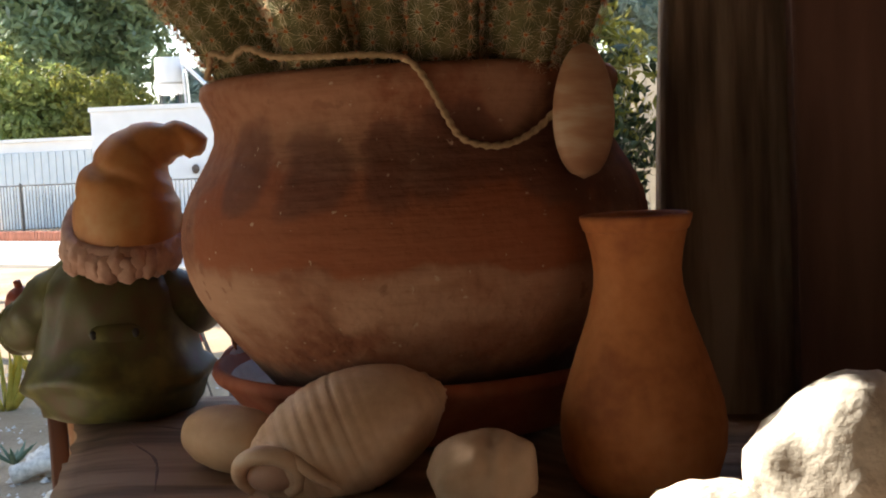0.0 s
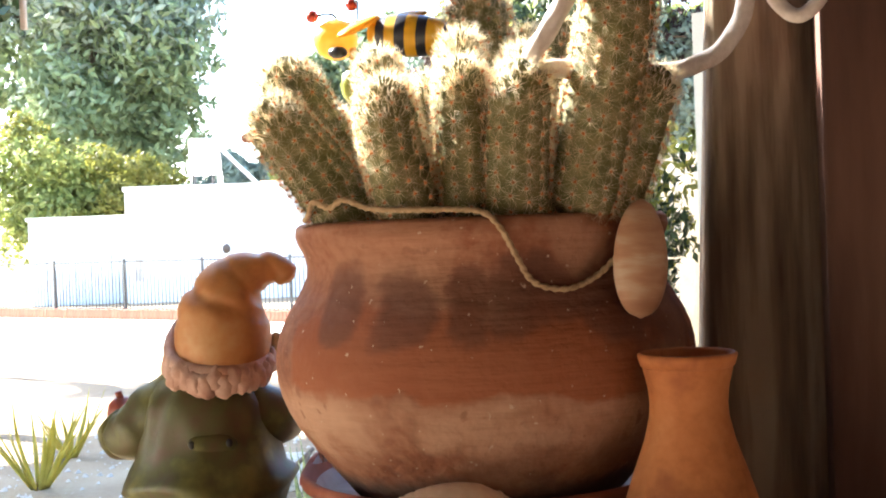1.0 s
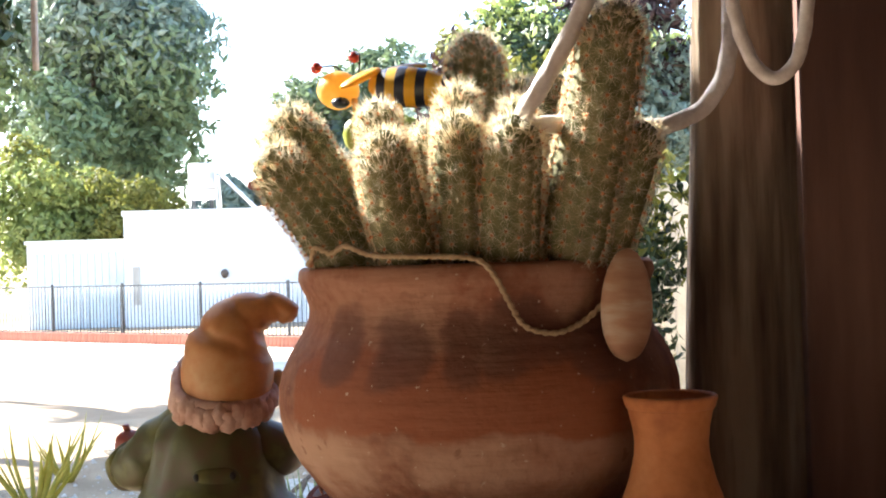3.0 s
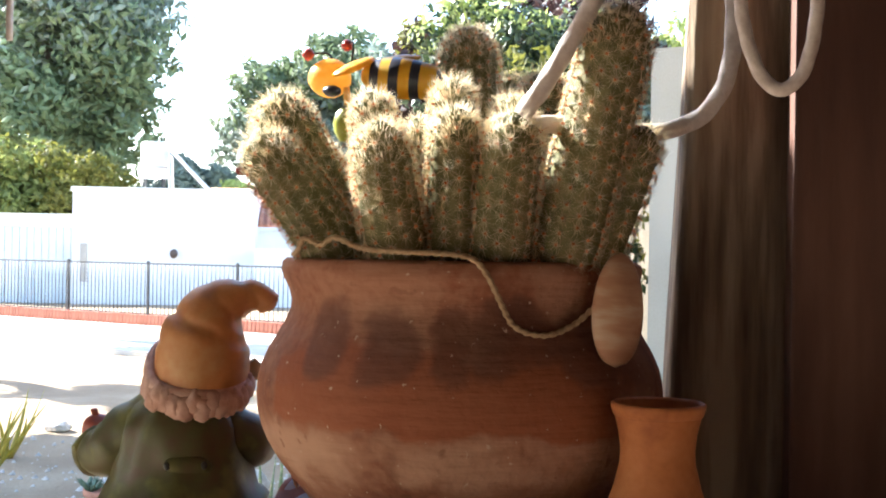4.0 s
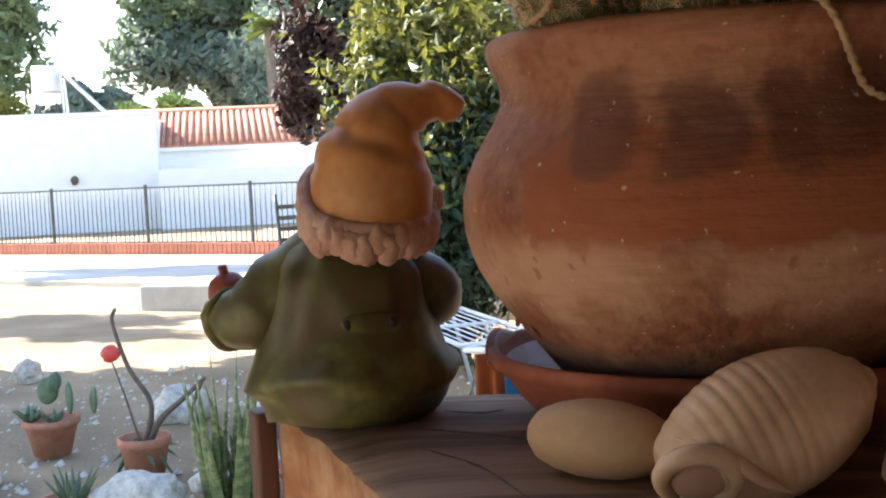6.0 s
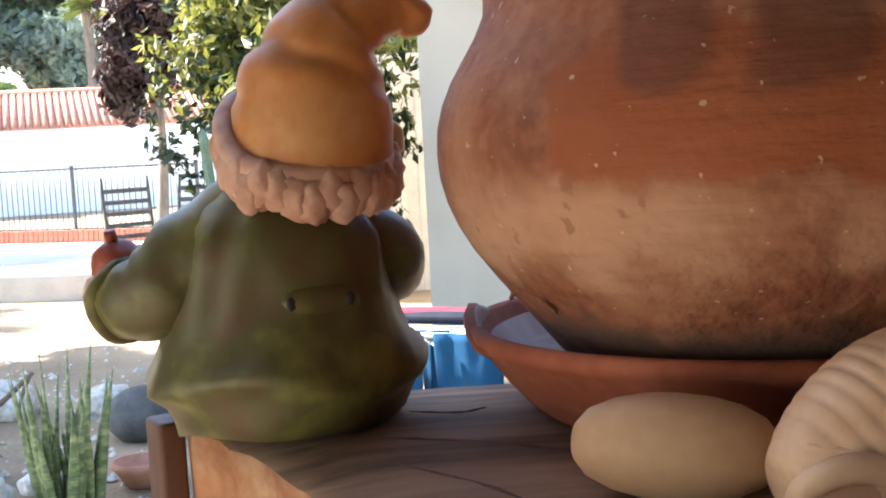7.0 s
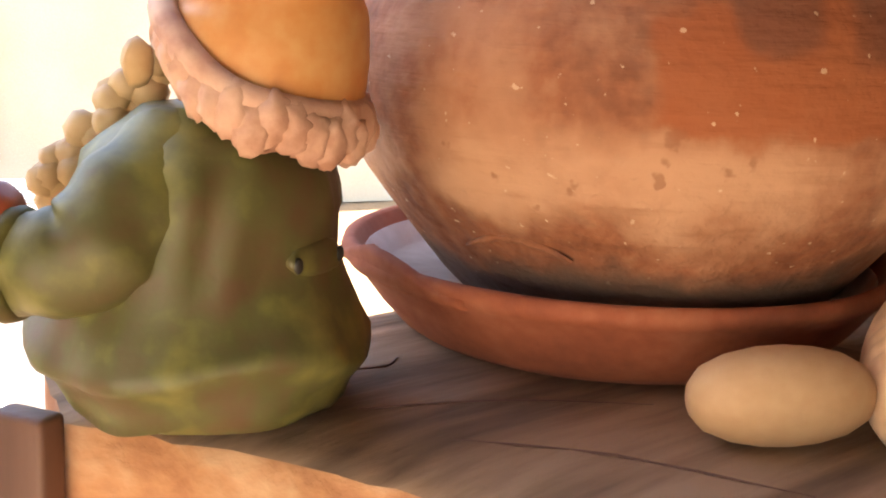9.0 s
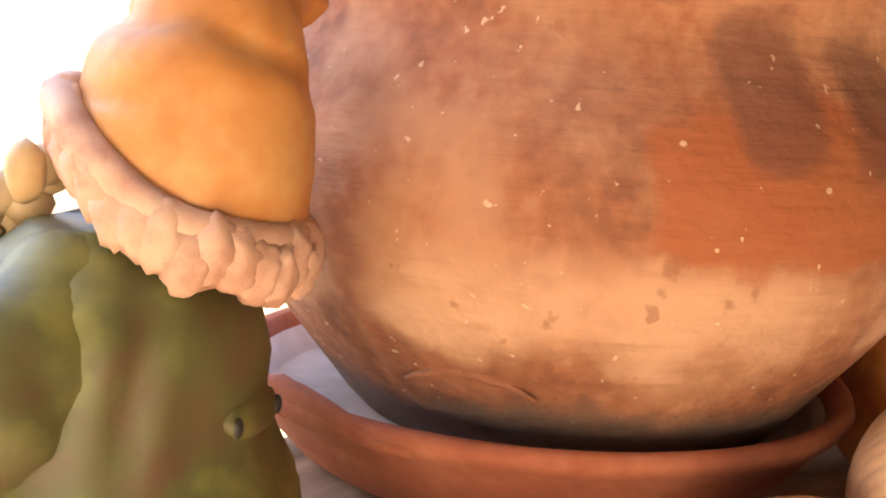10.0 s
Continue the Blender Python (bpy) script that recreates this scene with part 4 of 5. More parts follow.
def tun_shell():
    root = thing("seashell", (-0.006, -0.182, 1.002), "large ribbed cream sea snail shell lying on the shelf", "seashell")
    axis = Vector((0.86, 0.22, 0.34)).normalized()
    turn = axis.to_track_quat("Z", "Y").to_matrix().to_4x4()
    m = Matrix.Translation((0.002, 0.002, 0.0295)) @ turn
    prof = []
    n = 90
    for k in range(n + 1):
        t = k / n
        z = -0.056 + 0.115 * t
        r = 0.0350 * math.sin(math.pi * min(0.985, 0.06 + 0.93 * t)) ** 0.52
        if t > 0.86:
            r = max(r * (1 - (t - 0.86) * 2.2), 0.0006)
        rib = 0.0012 * (abs(math.sin(t * math.pi * 16)) ** 0.4 - 0.6) * max(0.0, 1 - max(0, (t - 0.42) / 0.3))
        prof.append((max(r + rib, 0.0005), z))
    part("whorl", lathe(prof, 64, m), M_SHELL, root)
    # spire coil near the tip
    coil = [m @ Vector((0.012 * (1 - k / 40) * math.cos(k * 0.45), 0.012 * (1 - k / 40) * math.sin(k * 0.45), 0.050 + 0.010 * k / 40)) for k in range(41)]
    part("spire", tube(coil, lambda t: 0.0036 * (1 - 0.8 * t), 8), M_SHELL, root)
    # open mouth with curled lip, facing the front
    lip = []
    for k in range(29):
        a = radians(-60 + 300 * k / 28)
        lip.append(Vector((-0.036 + 0.0175 * math.cos(a), -0.0300 - 0.006 * math.sin(a), 0.0135 + 0.0125 * math.sin(a))))
    part("lip", tube(spline(lip[::3], 6), lambda t: 0.0042 + 0.0012 * math.sin(math.pi * t), 10), M_SHELL, root, "thick curled shell lip")
    part("mouth", lump((0.0150, 0.007, 0.0105), (-0.036, -0.0280, 0.0135), 0.05, 2, 2, 3), M_SHELLIN, root, "dark hollow shell mouth")
    part("fold", tube(spline([(-0.046, -0.020, 0.030), (-0.026, -0.031, 0.026), (-0.008, -0.035, 0.014), (0.006, -0.034, 0.006)], 6), lambda t: 0.0040 * math.sin(math.pi * (0.1 + 0.85 * t)), 8), M_SHELL, root)
    hole = m @ Vector((0, 0, 0))
    part("worm_hole", lump((0.0040, 0.0022, 0.0014), (0.0255, -0.004, 0.0560), 0.1, 2, 1, 2, turn=(0, 25, -20)), M_BLACK, root, "small dark slot")


tun_shell()


def notched_stone():
    bm = lump((0.032, 0.022, 0.0225), (0, 0, 0.0205), 0.10, 1.4, 6, 4, flat_base=0.0)
    for v in bm.verts:
        for gx, w in ((0.004, 0.0022), (0.016, 0.0018)):
            d = abs(v.co.x - gx - 0.1 * (v.co.z - 0.03))
            if d < 0.004 and v.co.y < 0.004 and v.co.z > 0.012:
                v.co.y += 0.0035 * (1 - d / 0.004)
                v.co.z -= 0.0025 * (1 - d / 0.004)
        v.co.x = min(v.co.x, 0.028 + 0.1 * (v.co.x - 0.028))
    ob = part("notched_stone", bm, M_STONE)
    ob.location = (0.076, -0.203, 0.9945)
    tagged(ob, "rounded tan stone with two worn notches", "stone")


notched_stone()


def hollow_rock():
    bm = lump((0.044, 0.036, 0.044), (0.022, 0, 0.038), 0.16, 1.3, 11, 4)
    lump((0.040, 0.028, 0.024), (-0.032, -0.004, 0.016), 0.14, 1.5, 4, 4, bm=bm)
    rnd = random.Random(3)
    pits = [(Vector((0.030, -0.030, 0.030)), 0.012), (Vector((0.044, -0.020, 0.020)), 0.009), (Vector((0.020, -0.034, 0.012)), 0.008), (Vector((0.036, -0.026, 0.048)), 0.007)] + [(Vector((rnd.uniform(0.0, 0.05), -0.032, rnd.uniform(0.005, 0.06))), rnd.uniform(0.003, 0.006)) for _ in range(10)]
    for v in bm.verts:
        for p, r in pits:
            d = (v.co - p).length
            if d < r:
                v.co += Vector((-0.1, 1, 0.05)) * 0.008 * (1 - d / r) * (r / 0.009)
        v.co.z = max(v.co.z, 0.0)
    ob = part("pitted_rock", bm, M_ROCK)
    ob.location = (0.236, -0.268, 0.983)
    ob.scale = (1.12, 1.1, 1.12)
    tagged(ob, "pale two-lobed rock with worm-eaten hollows", "rock")


hollow_rock()


# ---- ropes ----
def ropes():
    def laid(pts, r, name, label, steps=16):
        tagged(part(name, tube(spline(pts, steps), r, 18, twist=1.5 / r, lobes=3, depth=0.06), M_ROPE), label, "rope")
    laid([(0.215, -0.16, 2.44), (0.195, -0.158, 1.90), (0.165, -0.155, 1.58), (0.124, -0.150, 1.445), (0.086, -0.148, 1.372), (0.068, -0.145, 1.346), (0.070, -0.135, 1.3375), (0.095, -0.115, 1.339), (0.130, -0.095, 1.337), (0.160, -0.085, 1.337), (0.190, -0.075, 1.350), (0.208, -0.070, 1.380), (0.212, -0.068, 1.43), (0.205, -0.068, 1.49), (0.202, -0.068, 1.60), (0.200, -0.068, 1.90), (0.198, -0.068, 2.44)], 0.0064, "hanging_rope", "thick off-white braided rope hanging in a loop")
    laid([(0.203, -0.155, 2.44), (0.203, -0.155, 1.90), (0.203, -0.155, 1.60), (0.205, -0.155, 1.47), (0.211, -0.155, 1.405), (0.223, -0.155, 1.368), (0.238, -0.155, 1.358), (0.252, -0.155, 1.374), (0.259, -0.155, 1.42), (0.260, -0.155, 1.52), (0.260, -0.155, 1.90), (0.260, -0.155, 2.44)], 0.0046, "hanging_rope", "off-white braided rope loop beside the posts")
    laid([(-0.625, 0.42, 2.44), (-0.622, 0.42, 1.9), (-0.622, 0.42, 1.50)], 0.0042, "thin_rope", "thin twisted rope end hanging from the roof edge")


ropes()


# ---- garden and distance ----
FENCE_A, FENCE_D, FENCE_N = Vector((-10.86, 24.55, 0)), Vector((0.906, -0.423, 0)), Vector((0.423, 0.906, 0))
FENCE_TURN = math.degrees(math.atan2(-0.423, 0.906))


def along(s, off=0.0, z=0.0):
    """A point s metres along the fence line, off metres behind it."""
    p = FENCE_A + FENCE_D * s + FENCE_N * off
    return Vector((p.x, p.y, z))


def road():
    bm = box(60, 4.6, 0.1, tuple(along(4, -2.75, GROUND + 0.02)), rz=FENCE_TURN)
    tagged(part("road", bm, M_PAVE, smooth=False), "pale concrete road strip below the kerb", "road", kind="structure")
    kerb = tagged(part("kerb", box(60, 0.3, 0.2, tuple(along(4, 0.0, GROUND + 0.08)), rz=FENCE_TURN), M_CONCRETE, smooth=False), "low kerb faced with upright red bricks", "kerb", kind="structure")
    mesh = part("brick", box(0.098, 0.12, 0.27, bevel=0.008), M_BRICK, kerb, smooth=False)
    mesh.matrix_basis = pose(*along(-17, -0.19, GROUND + 0.145), 0, 0, FENCE_TURN)
    rnd = random.Random(1)
    for k in range(1, 295):
        ob = new("brick", mesh.data)
        ob.parent = kerb
        ob.matrix_basis = pose(*along(-17 + k * 0.112, -0.19, GROUND + 0.145 + rnd.uniform(-0.006, 0.006)), rnd.uniform(-1, 1), rnd.uniform(-1, 1), FENCE_TURN)


road()


def fence():
    root = thing("fence", along(0, 0, GROUND + 0.2), "dark metal railing fence on the brick kerb", "fence")
    o = along(0, 0, GROUND + 0.2)
    lo, hi = 0.08, 1.18
    bar = None
    for k in range(210):
        s = -18 + k * 0.125
        if bar is None:
            bar = part("bar", tube([(0, 0, lo), (0, 0, hi)], 0.0100, 6), M_IRON, root)
        else:
            bar = new("bar", bar.data)
            bar.parent = root
        bar.location = along(s) - along(0)
    for s in (-15.3, -12.65, -10.0, -7.35, -4.7, -2.05, 0.6, 3.25, 5.9, 8.55):
        part("post", box(0.05, 0.05, 1.28, tuple(along(s) - along(0) + Vector((0, 0, 0.6))), 0.004, FENCE_TURN), M_IRON, root, smooth=False)
    for z in (lo, hi):
        part("rail", box(26.4, 0.03, 0.03, tuple(along(-4.9) - along(0) + Vector((0, 0, z))), rz=FENCE_TURN), M_IRON, root, smooth=False)


fence()


HOMES_TURN = 15.0


def white_building():
    root = thing("white_building", (-11.2, 34.6, GROUND), "white flat-roofed house with a solar boiler on its roof", "house")
    root.rotation_euler = (0, 0, radians(HOMES_TURN))
    part("wall", box(5.4, 4.5, 3.38, (-2.7, 2.25, 1.69), 0.01), M_WHITE, root, smooth=False)
    part("parapet", box(5.5, 0.25, 0.14, (-2.7, 0.08, 3.45), 0.01), M_WHITE, root, smooth=False)
    part("annex", box(3.0, 4.0, 2.6, (-6.92, 2.5, 1.3), 0.01), M_WHITE, root, "lower white annex", smooth=False)
    part("annex_roof", box(3.1, 4.1, 0.10, (-6.92, 2.45, 2.65), 0.01), M_WHITE, root, smooth=False)
    part("garden_wall", box(9.0, 0.25, 1.75, (4.52, -0.6, 0.875), 0.01), M_WHITE, root, "low white garden wall", smooth=False)
    for k in range(13):
        part("cladding_panel", box(0.205, 0.05, 2.3, (-8.2 + k * 0.215, 0.46, 1.15), 0.02), M_PANEL, root, smooth=False)
    part("wall_lamp", lump((0.12, 0.12, 0.14), (-2.4, -0.08, 1.55), 0.1, 2, 1, 2), M_TWIG, root, "small brown wall lamp")
    part("niche", box(0.20, 0.08, 1.15, (-5.05, -0.02, 1.25), 0.01), M_CONCRETE, root, smooth=False)
    tank = part("water_tank", lathe([(0.38, 0.0), (0.40, 0.03), (0.40, 1.05), (0.38, 1.10), (0.05, 1.12)], 32, Matrix.Translation((-3.1, 0.6, 3.84))), M_WHITE, root, "white boiler drum")
    part("tank_band", lathe([(0.402, 0.30), (0.408, 0.31), (0.408, 0.34), (0.402, 0.35)], 32, Matrix.Translation((-3.1, 0.6, 3.84))), M_CONCRETE, tank)
    for dx, dy in ((-0.28, -0.2), (0.28, -0.2), (-0.28, 0.3), (0.28, 0.3)):
        part("tank_leg", box(0.05, 0.05, 0.46, (-3.1 + dx, 0.6 + dy, 3.61), 0.004), M_IRON, root, smooth=False)
    for q in (0.0, 0.9):
        part("solar_strut", tube([(-2.62, 0.15 + q, 4.72), (-1.35, 0.15 + q, 3.42)], 0.05, 6), M_WHITE, root)
        part("solar_leg", tube([(-2.62, 0.15 + q, 4.72), (-2.58, 0.15 + q, 3.38)], 0.04, 6), M_WHITE, root)
    part("solar_panel", box(1.75, 0.85, 0.07, (-2.0, 0.6, 4.02), 0.01, ry=46), M_GREYPANEL, root, smooth=False)


white_building()


def tiled_house():
    root = thing("tiled_house", (-13.4, 35.9, GROUND), "low cream house with red pantile roof", "house")
    root.rotation_euler = (0, 0, radians(HOMES_TURN))
    part("wall", box(15.0, 6.5, 2.40, (8.0, 3.40, 1.20), 0.01), M_WHITE, root, smooth=False)
    # sloping rows of tiles
    mesh = tube([Vector((0, 0, 0)), Vector((0, 3.7, 1.16))], 0.085, 8)
    tile = None
    for k in range(72):
        if tile is None:
            tile = part("tile", mesh, M_TILE, root)
        else:
            tile = new("tile", tile.data)
            tile.parent = root
        tile.location = (0.1 + k * 0.222, 0.0, 2.50)
    part("roof", box(16.0, 3.84, 0.06, (8.0, 1.84, 3.02), rx=17.4), M_TILE, root, "red pantile roof", smooth=False)
    part("fascia", box(16.0, 0.06, 0.12, (8.0, 0.02, 2.37)), M_WHITE, root, smooth=False)
    part("ridge", tube([(0, 3.72, 3.70), (16.0, 3.72, 3.70)], 0.13, 10), M_TILE, root)


tiled_house()


def palm():
    root = thing("palm_tree", polar(-12.2, 50), "small far palm with a ragged fan crown", "tree")
    part("trunk", tube(spline([(0, 0, 0), (0.1, 0, 3.0), (0, 0, 7.3)], 8), lambda t: 0.26 - 0.08 * t, 10), M_BARK, root)
    rnd = random.Random(44)
    for k in range(34):
        a, up = rnd.uniform(0, 6.28), rnd.uniform(-0.5, 1.0)
        d = Vector((math.cos(a), math.sin(a), 0))
        line = spline([Vector((0, 0, 7.3)), d * 0.6 + Vector((0, 0, 7.3 + 0.5 * up)), d * 1.15 + Vector((0, 0, 7.1 + 0.7 * up))], 5)
        part("frond", tube(line, lambda t: 0.03 + 0.16 * math.sin(math.pi * min(1.0, t * 0.9 + 0.1)), 6, flat=0.15), M_LEAF_L, root)


def tree(name, at, height, crown, rad, leaf, count, mat, seed, label, clumps=14, trunk=0.16, second=None, low=0.0):
    """Tapered trunk with limbs and a crown of many small leaves gathered in clumps. crown: centre above the base; rad: half sizes."""
    rnd = np.random.RandomState(seed)
    root = thing(name, at, label, "tree")
    top = Vector(crown)
    part("trunk", tube(spline([(0, 0, -0.05), (0.04 * height * rnd.uniform(-1, 1), 0.03 * height, height * 0.35), tuple(top * 0.9)], 6), lambda t: trunk * (1.15 - 0.85 * t), 10), M_BARK, root)
    centers = []
    for k in range(clumps):
        d = rnd.normal(size=3)
        d /= np.linalg.norm(d)
        r = rnd.uniform(0.35, 0.88)
        centers.append((np.array(crown) + d * r * np.array(rad), rnd.uniform(0.24, 0.46)))
        if k < 8:
            c = centers[-1][0]
            part("limb", tube(spline([tuple(top * 0.55), tuple((top * 0.6 + Vector(c) * 0.4)), tuple(c)], 4), lambda t: trunk * 0.45 * (1 - 0.85 * t), 6), M_BARK, root)
    cs = np.array([c for c, _ in centers])
    rs = np.array([r for _, r in centers])
    pick = rnd.randint(0, clumps, count)
    d = rnd.normal(size=(count, 3))
    d /= np.linalg.norm(d, axis=1)[:, None]
    shell = rnd.uniform(0.45, 1.0, count) ** 0.5
    pos = cs[pick] + d * (shell * rs[pick])[:, None] * np.array(rad) * (1 + 0.25 * np.sin(pos_wave(d, pick)))[:, None]
    nrm = d + rnd.normal(size=(count, 3)) * 0.6
    nrm /= np.linalg.norm(nrm, axis=1)[:, None]
    ax = np.cross(nrm, rnd.normal(size=(count, 3)))
    ax /= np.linalg.norm(ax, axis=1)[:, None]
    bx = np.cross(nrm, ax)
    size = leaf * rnd.uniform(0.6, 1.4, count)[:, None]
    v = np.stack([pos - ax * size, pos + bx * size * 0.42 - nrm * size * 0.12, pos + ax * size, pos - bx * size * 0.42 - nrm * size * 0.12], 1).reshape(-1, 3)
    f = np.arange(count * 4).reshape(-1, 4)
    crown_ob = part("crown", (v.tolist(), f.tolist()), [mat, second or mat], root, smooth=False)
    # leaves above the level 'low' take the second foliage colour
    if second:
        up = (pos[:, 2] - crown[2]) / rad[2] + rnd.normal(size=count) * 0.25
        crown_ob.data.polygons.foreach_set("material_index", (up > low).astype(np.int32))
    tagged(crown_ob, kind="stuff")
    return root


def pos_wave(d, pick):
    return d[:, 0] * 5 + d[:, 2] * 7 + pick * 1.7


def polar(az, dist, z=GROUND):
    return (math.sin(radians(az)) * dist, -0.85 + math.cos(radians(az)) * dist, z)


palm()
tree("broadleaf_tree", polar(-27.0, 62), 19, (0, 0, 11.3), (6.0, 4.6, 7.8), 0.26, 40000, M_LEAF_D, 1, "tall dense dark green tree behind the white house", 44, 0.35, M_LEAF_B, 0.1)
tree("broadleaf_tree", polar(-29.0, 54), 7, (0, 0, 4.6), (4.2, 2.5, 3.6), 0.16, 16000, M_LEAF_L, 2, "light green bushy tree by the white house", 22, 0.16, M_LEAF_Y, 0.5)
tree("broadleaf_tree", polar(-25.6, 52), 6, (0, 0, 4.0), (2.2, 1.6, 2.1), 0.13, 9000, M_LEAF_Y, 3, "small yellow-green tree by the white house", 14, 0.12)
tree("broadleaf_tree", polar(-14.6, 62), 13, (0, 0, 8.0), (4.4, 3.6, 4.2), 0.26, 30000, M_LEAF_B, 4, "distant rounded blue-green tree", 34, 0.35, M_LEAF_D, 0.2)
tree("broadleaf_tree", polar(-3.2, 56), 15, (0, 0, 9.6), (5.6, 4.0, 5.0), 0.26, 26000, M_LEAF_B, 5, "distant wide tree with brownish foliage", 30, 0.35, M_LEAF_P, 0.3)
tree("broadleaf_tree", polar(1.5, 60), 13, (0, 0, 8.5), (5.0, 4.0, 4.8), 0.26, 18000, M_LEAF_L, 6, "distant light green tree", 24, 0.3)
tree("broadleaf_tree", polar(-17.4, 50), 5, (0, 0, 3.9), (1.7, 1.4, 1.2), 0.14, 6500, M_LEAF_L, 7, "light green shrub behind the tiled roof", 12, 0.12)
tree("broadleaf_tree", polar(-10.6, 54), 10, (0, 0, 5.6), (3.4, 3.0, 4.2), 0.22, 19000, M_LEAF_B, 8, "grey-green trees behind the tiled house", 26, 0.3)
tree("broadleaf_tree", polar(-20.6, 56), 7, (0, 0, 4.2), (2.2, 2.0, 1.9), 0.19, 7800, M_LEAF_B, 9, "pale distant tree behind the boiler", 14, 0.2)
tree("purple_plum_tree", polar(-10.0, 18.5), 4.8, (0.1, 0, 3.6), (1.05, 0.9, 1.75), 0.085, 12000, M_LEAF_P, 10, "dark purple-leaved plum tree with some yellowing leaves", 24, 0.09, M_LEAF_Y, 0.75)
# sunlight on this crown's top is put into its yellow-green upper leaves
tree("garden_tree", (-0.75, 9.0, GROUND), 3.4, (0, 0, 2.0), (0.92, 0.8, 1.75), 0.055, 17000, M_LEAF_G, 11, "dense garden tree, sunlit yellow-green top and dark base put into leaf colour", 30, 0.07, M_LEAF_Y, 0.05)
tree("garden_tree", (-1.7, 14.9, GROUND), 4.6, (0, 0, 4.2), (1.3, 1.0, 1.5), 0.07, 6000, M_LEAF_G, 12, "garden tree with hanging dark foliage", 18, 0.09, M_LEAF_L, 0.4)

# unseen trees beyond the sandy bed, added to cast shade across it
tree("garden_tree", (-8.8, 10.2, GROUND), 7.0, (0, 0, 5.0), (2.6, 2.4, 2.0), 0.15, 20000, M_LEAF_G, 13, "unseen broad tree added to cast shade on the sandy bed", 18, 0.16, M_LEAF_L, 0.2)
tree("garden_tree", (-7.2, 7.0, GROUND), 6.0, (0, 0, 4.6), (2.0, 2.0, 1.7), 0.15, 15000, M_LEAF_G, 14, "unseen broad tree added to cast shade on the sandy bed", 16, 0.14, M_LEAF_L, 0.2)
tree("garden_tree", (-11.8, 14.9, GROUND), 6.5, (0, 0, 5.0), (1.7, 1.3, 1.2), 0.12, 5000, M_LEAF_G, 15, "unseen broad tree added to cast shade on the sandy bed", 12, 0.14, M_LEAF_L, 0.2)
tree("garden_tree", (-15.6, 22.4, GROUND), 8.5, (0, 0, 7.0), (1.8, 1.3, 1.3), 0.14, 5000, M_LEAF_G, 16, "unseen tree added to cast shade on the sandy bed", 12, 0.16, M_LEAF_L, 0.2)

# ---- the cream house ----
HOUSE_C, HOUSE_D, HOUSE_N = Vector((0.45, 8.551, 0)), Vector((0.951, -0.309, 0)), Vector((0.309, 0.951, 0))
HOUSE_TURN = math.degrees(math.atan2(-0.309, 0.951))


def on_house(u, off, z):
    p = HOUSE_C + HOUSE_D * u + HOUSE_N * off
    return (p.x, p.y, z)


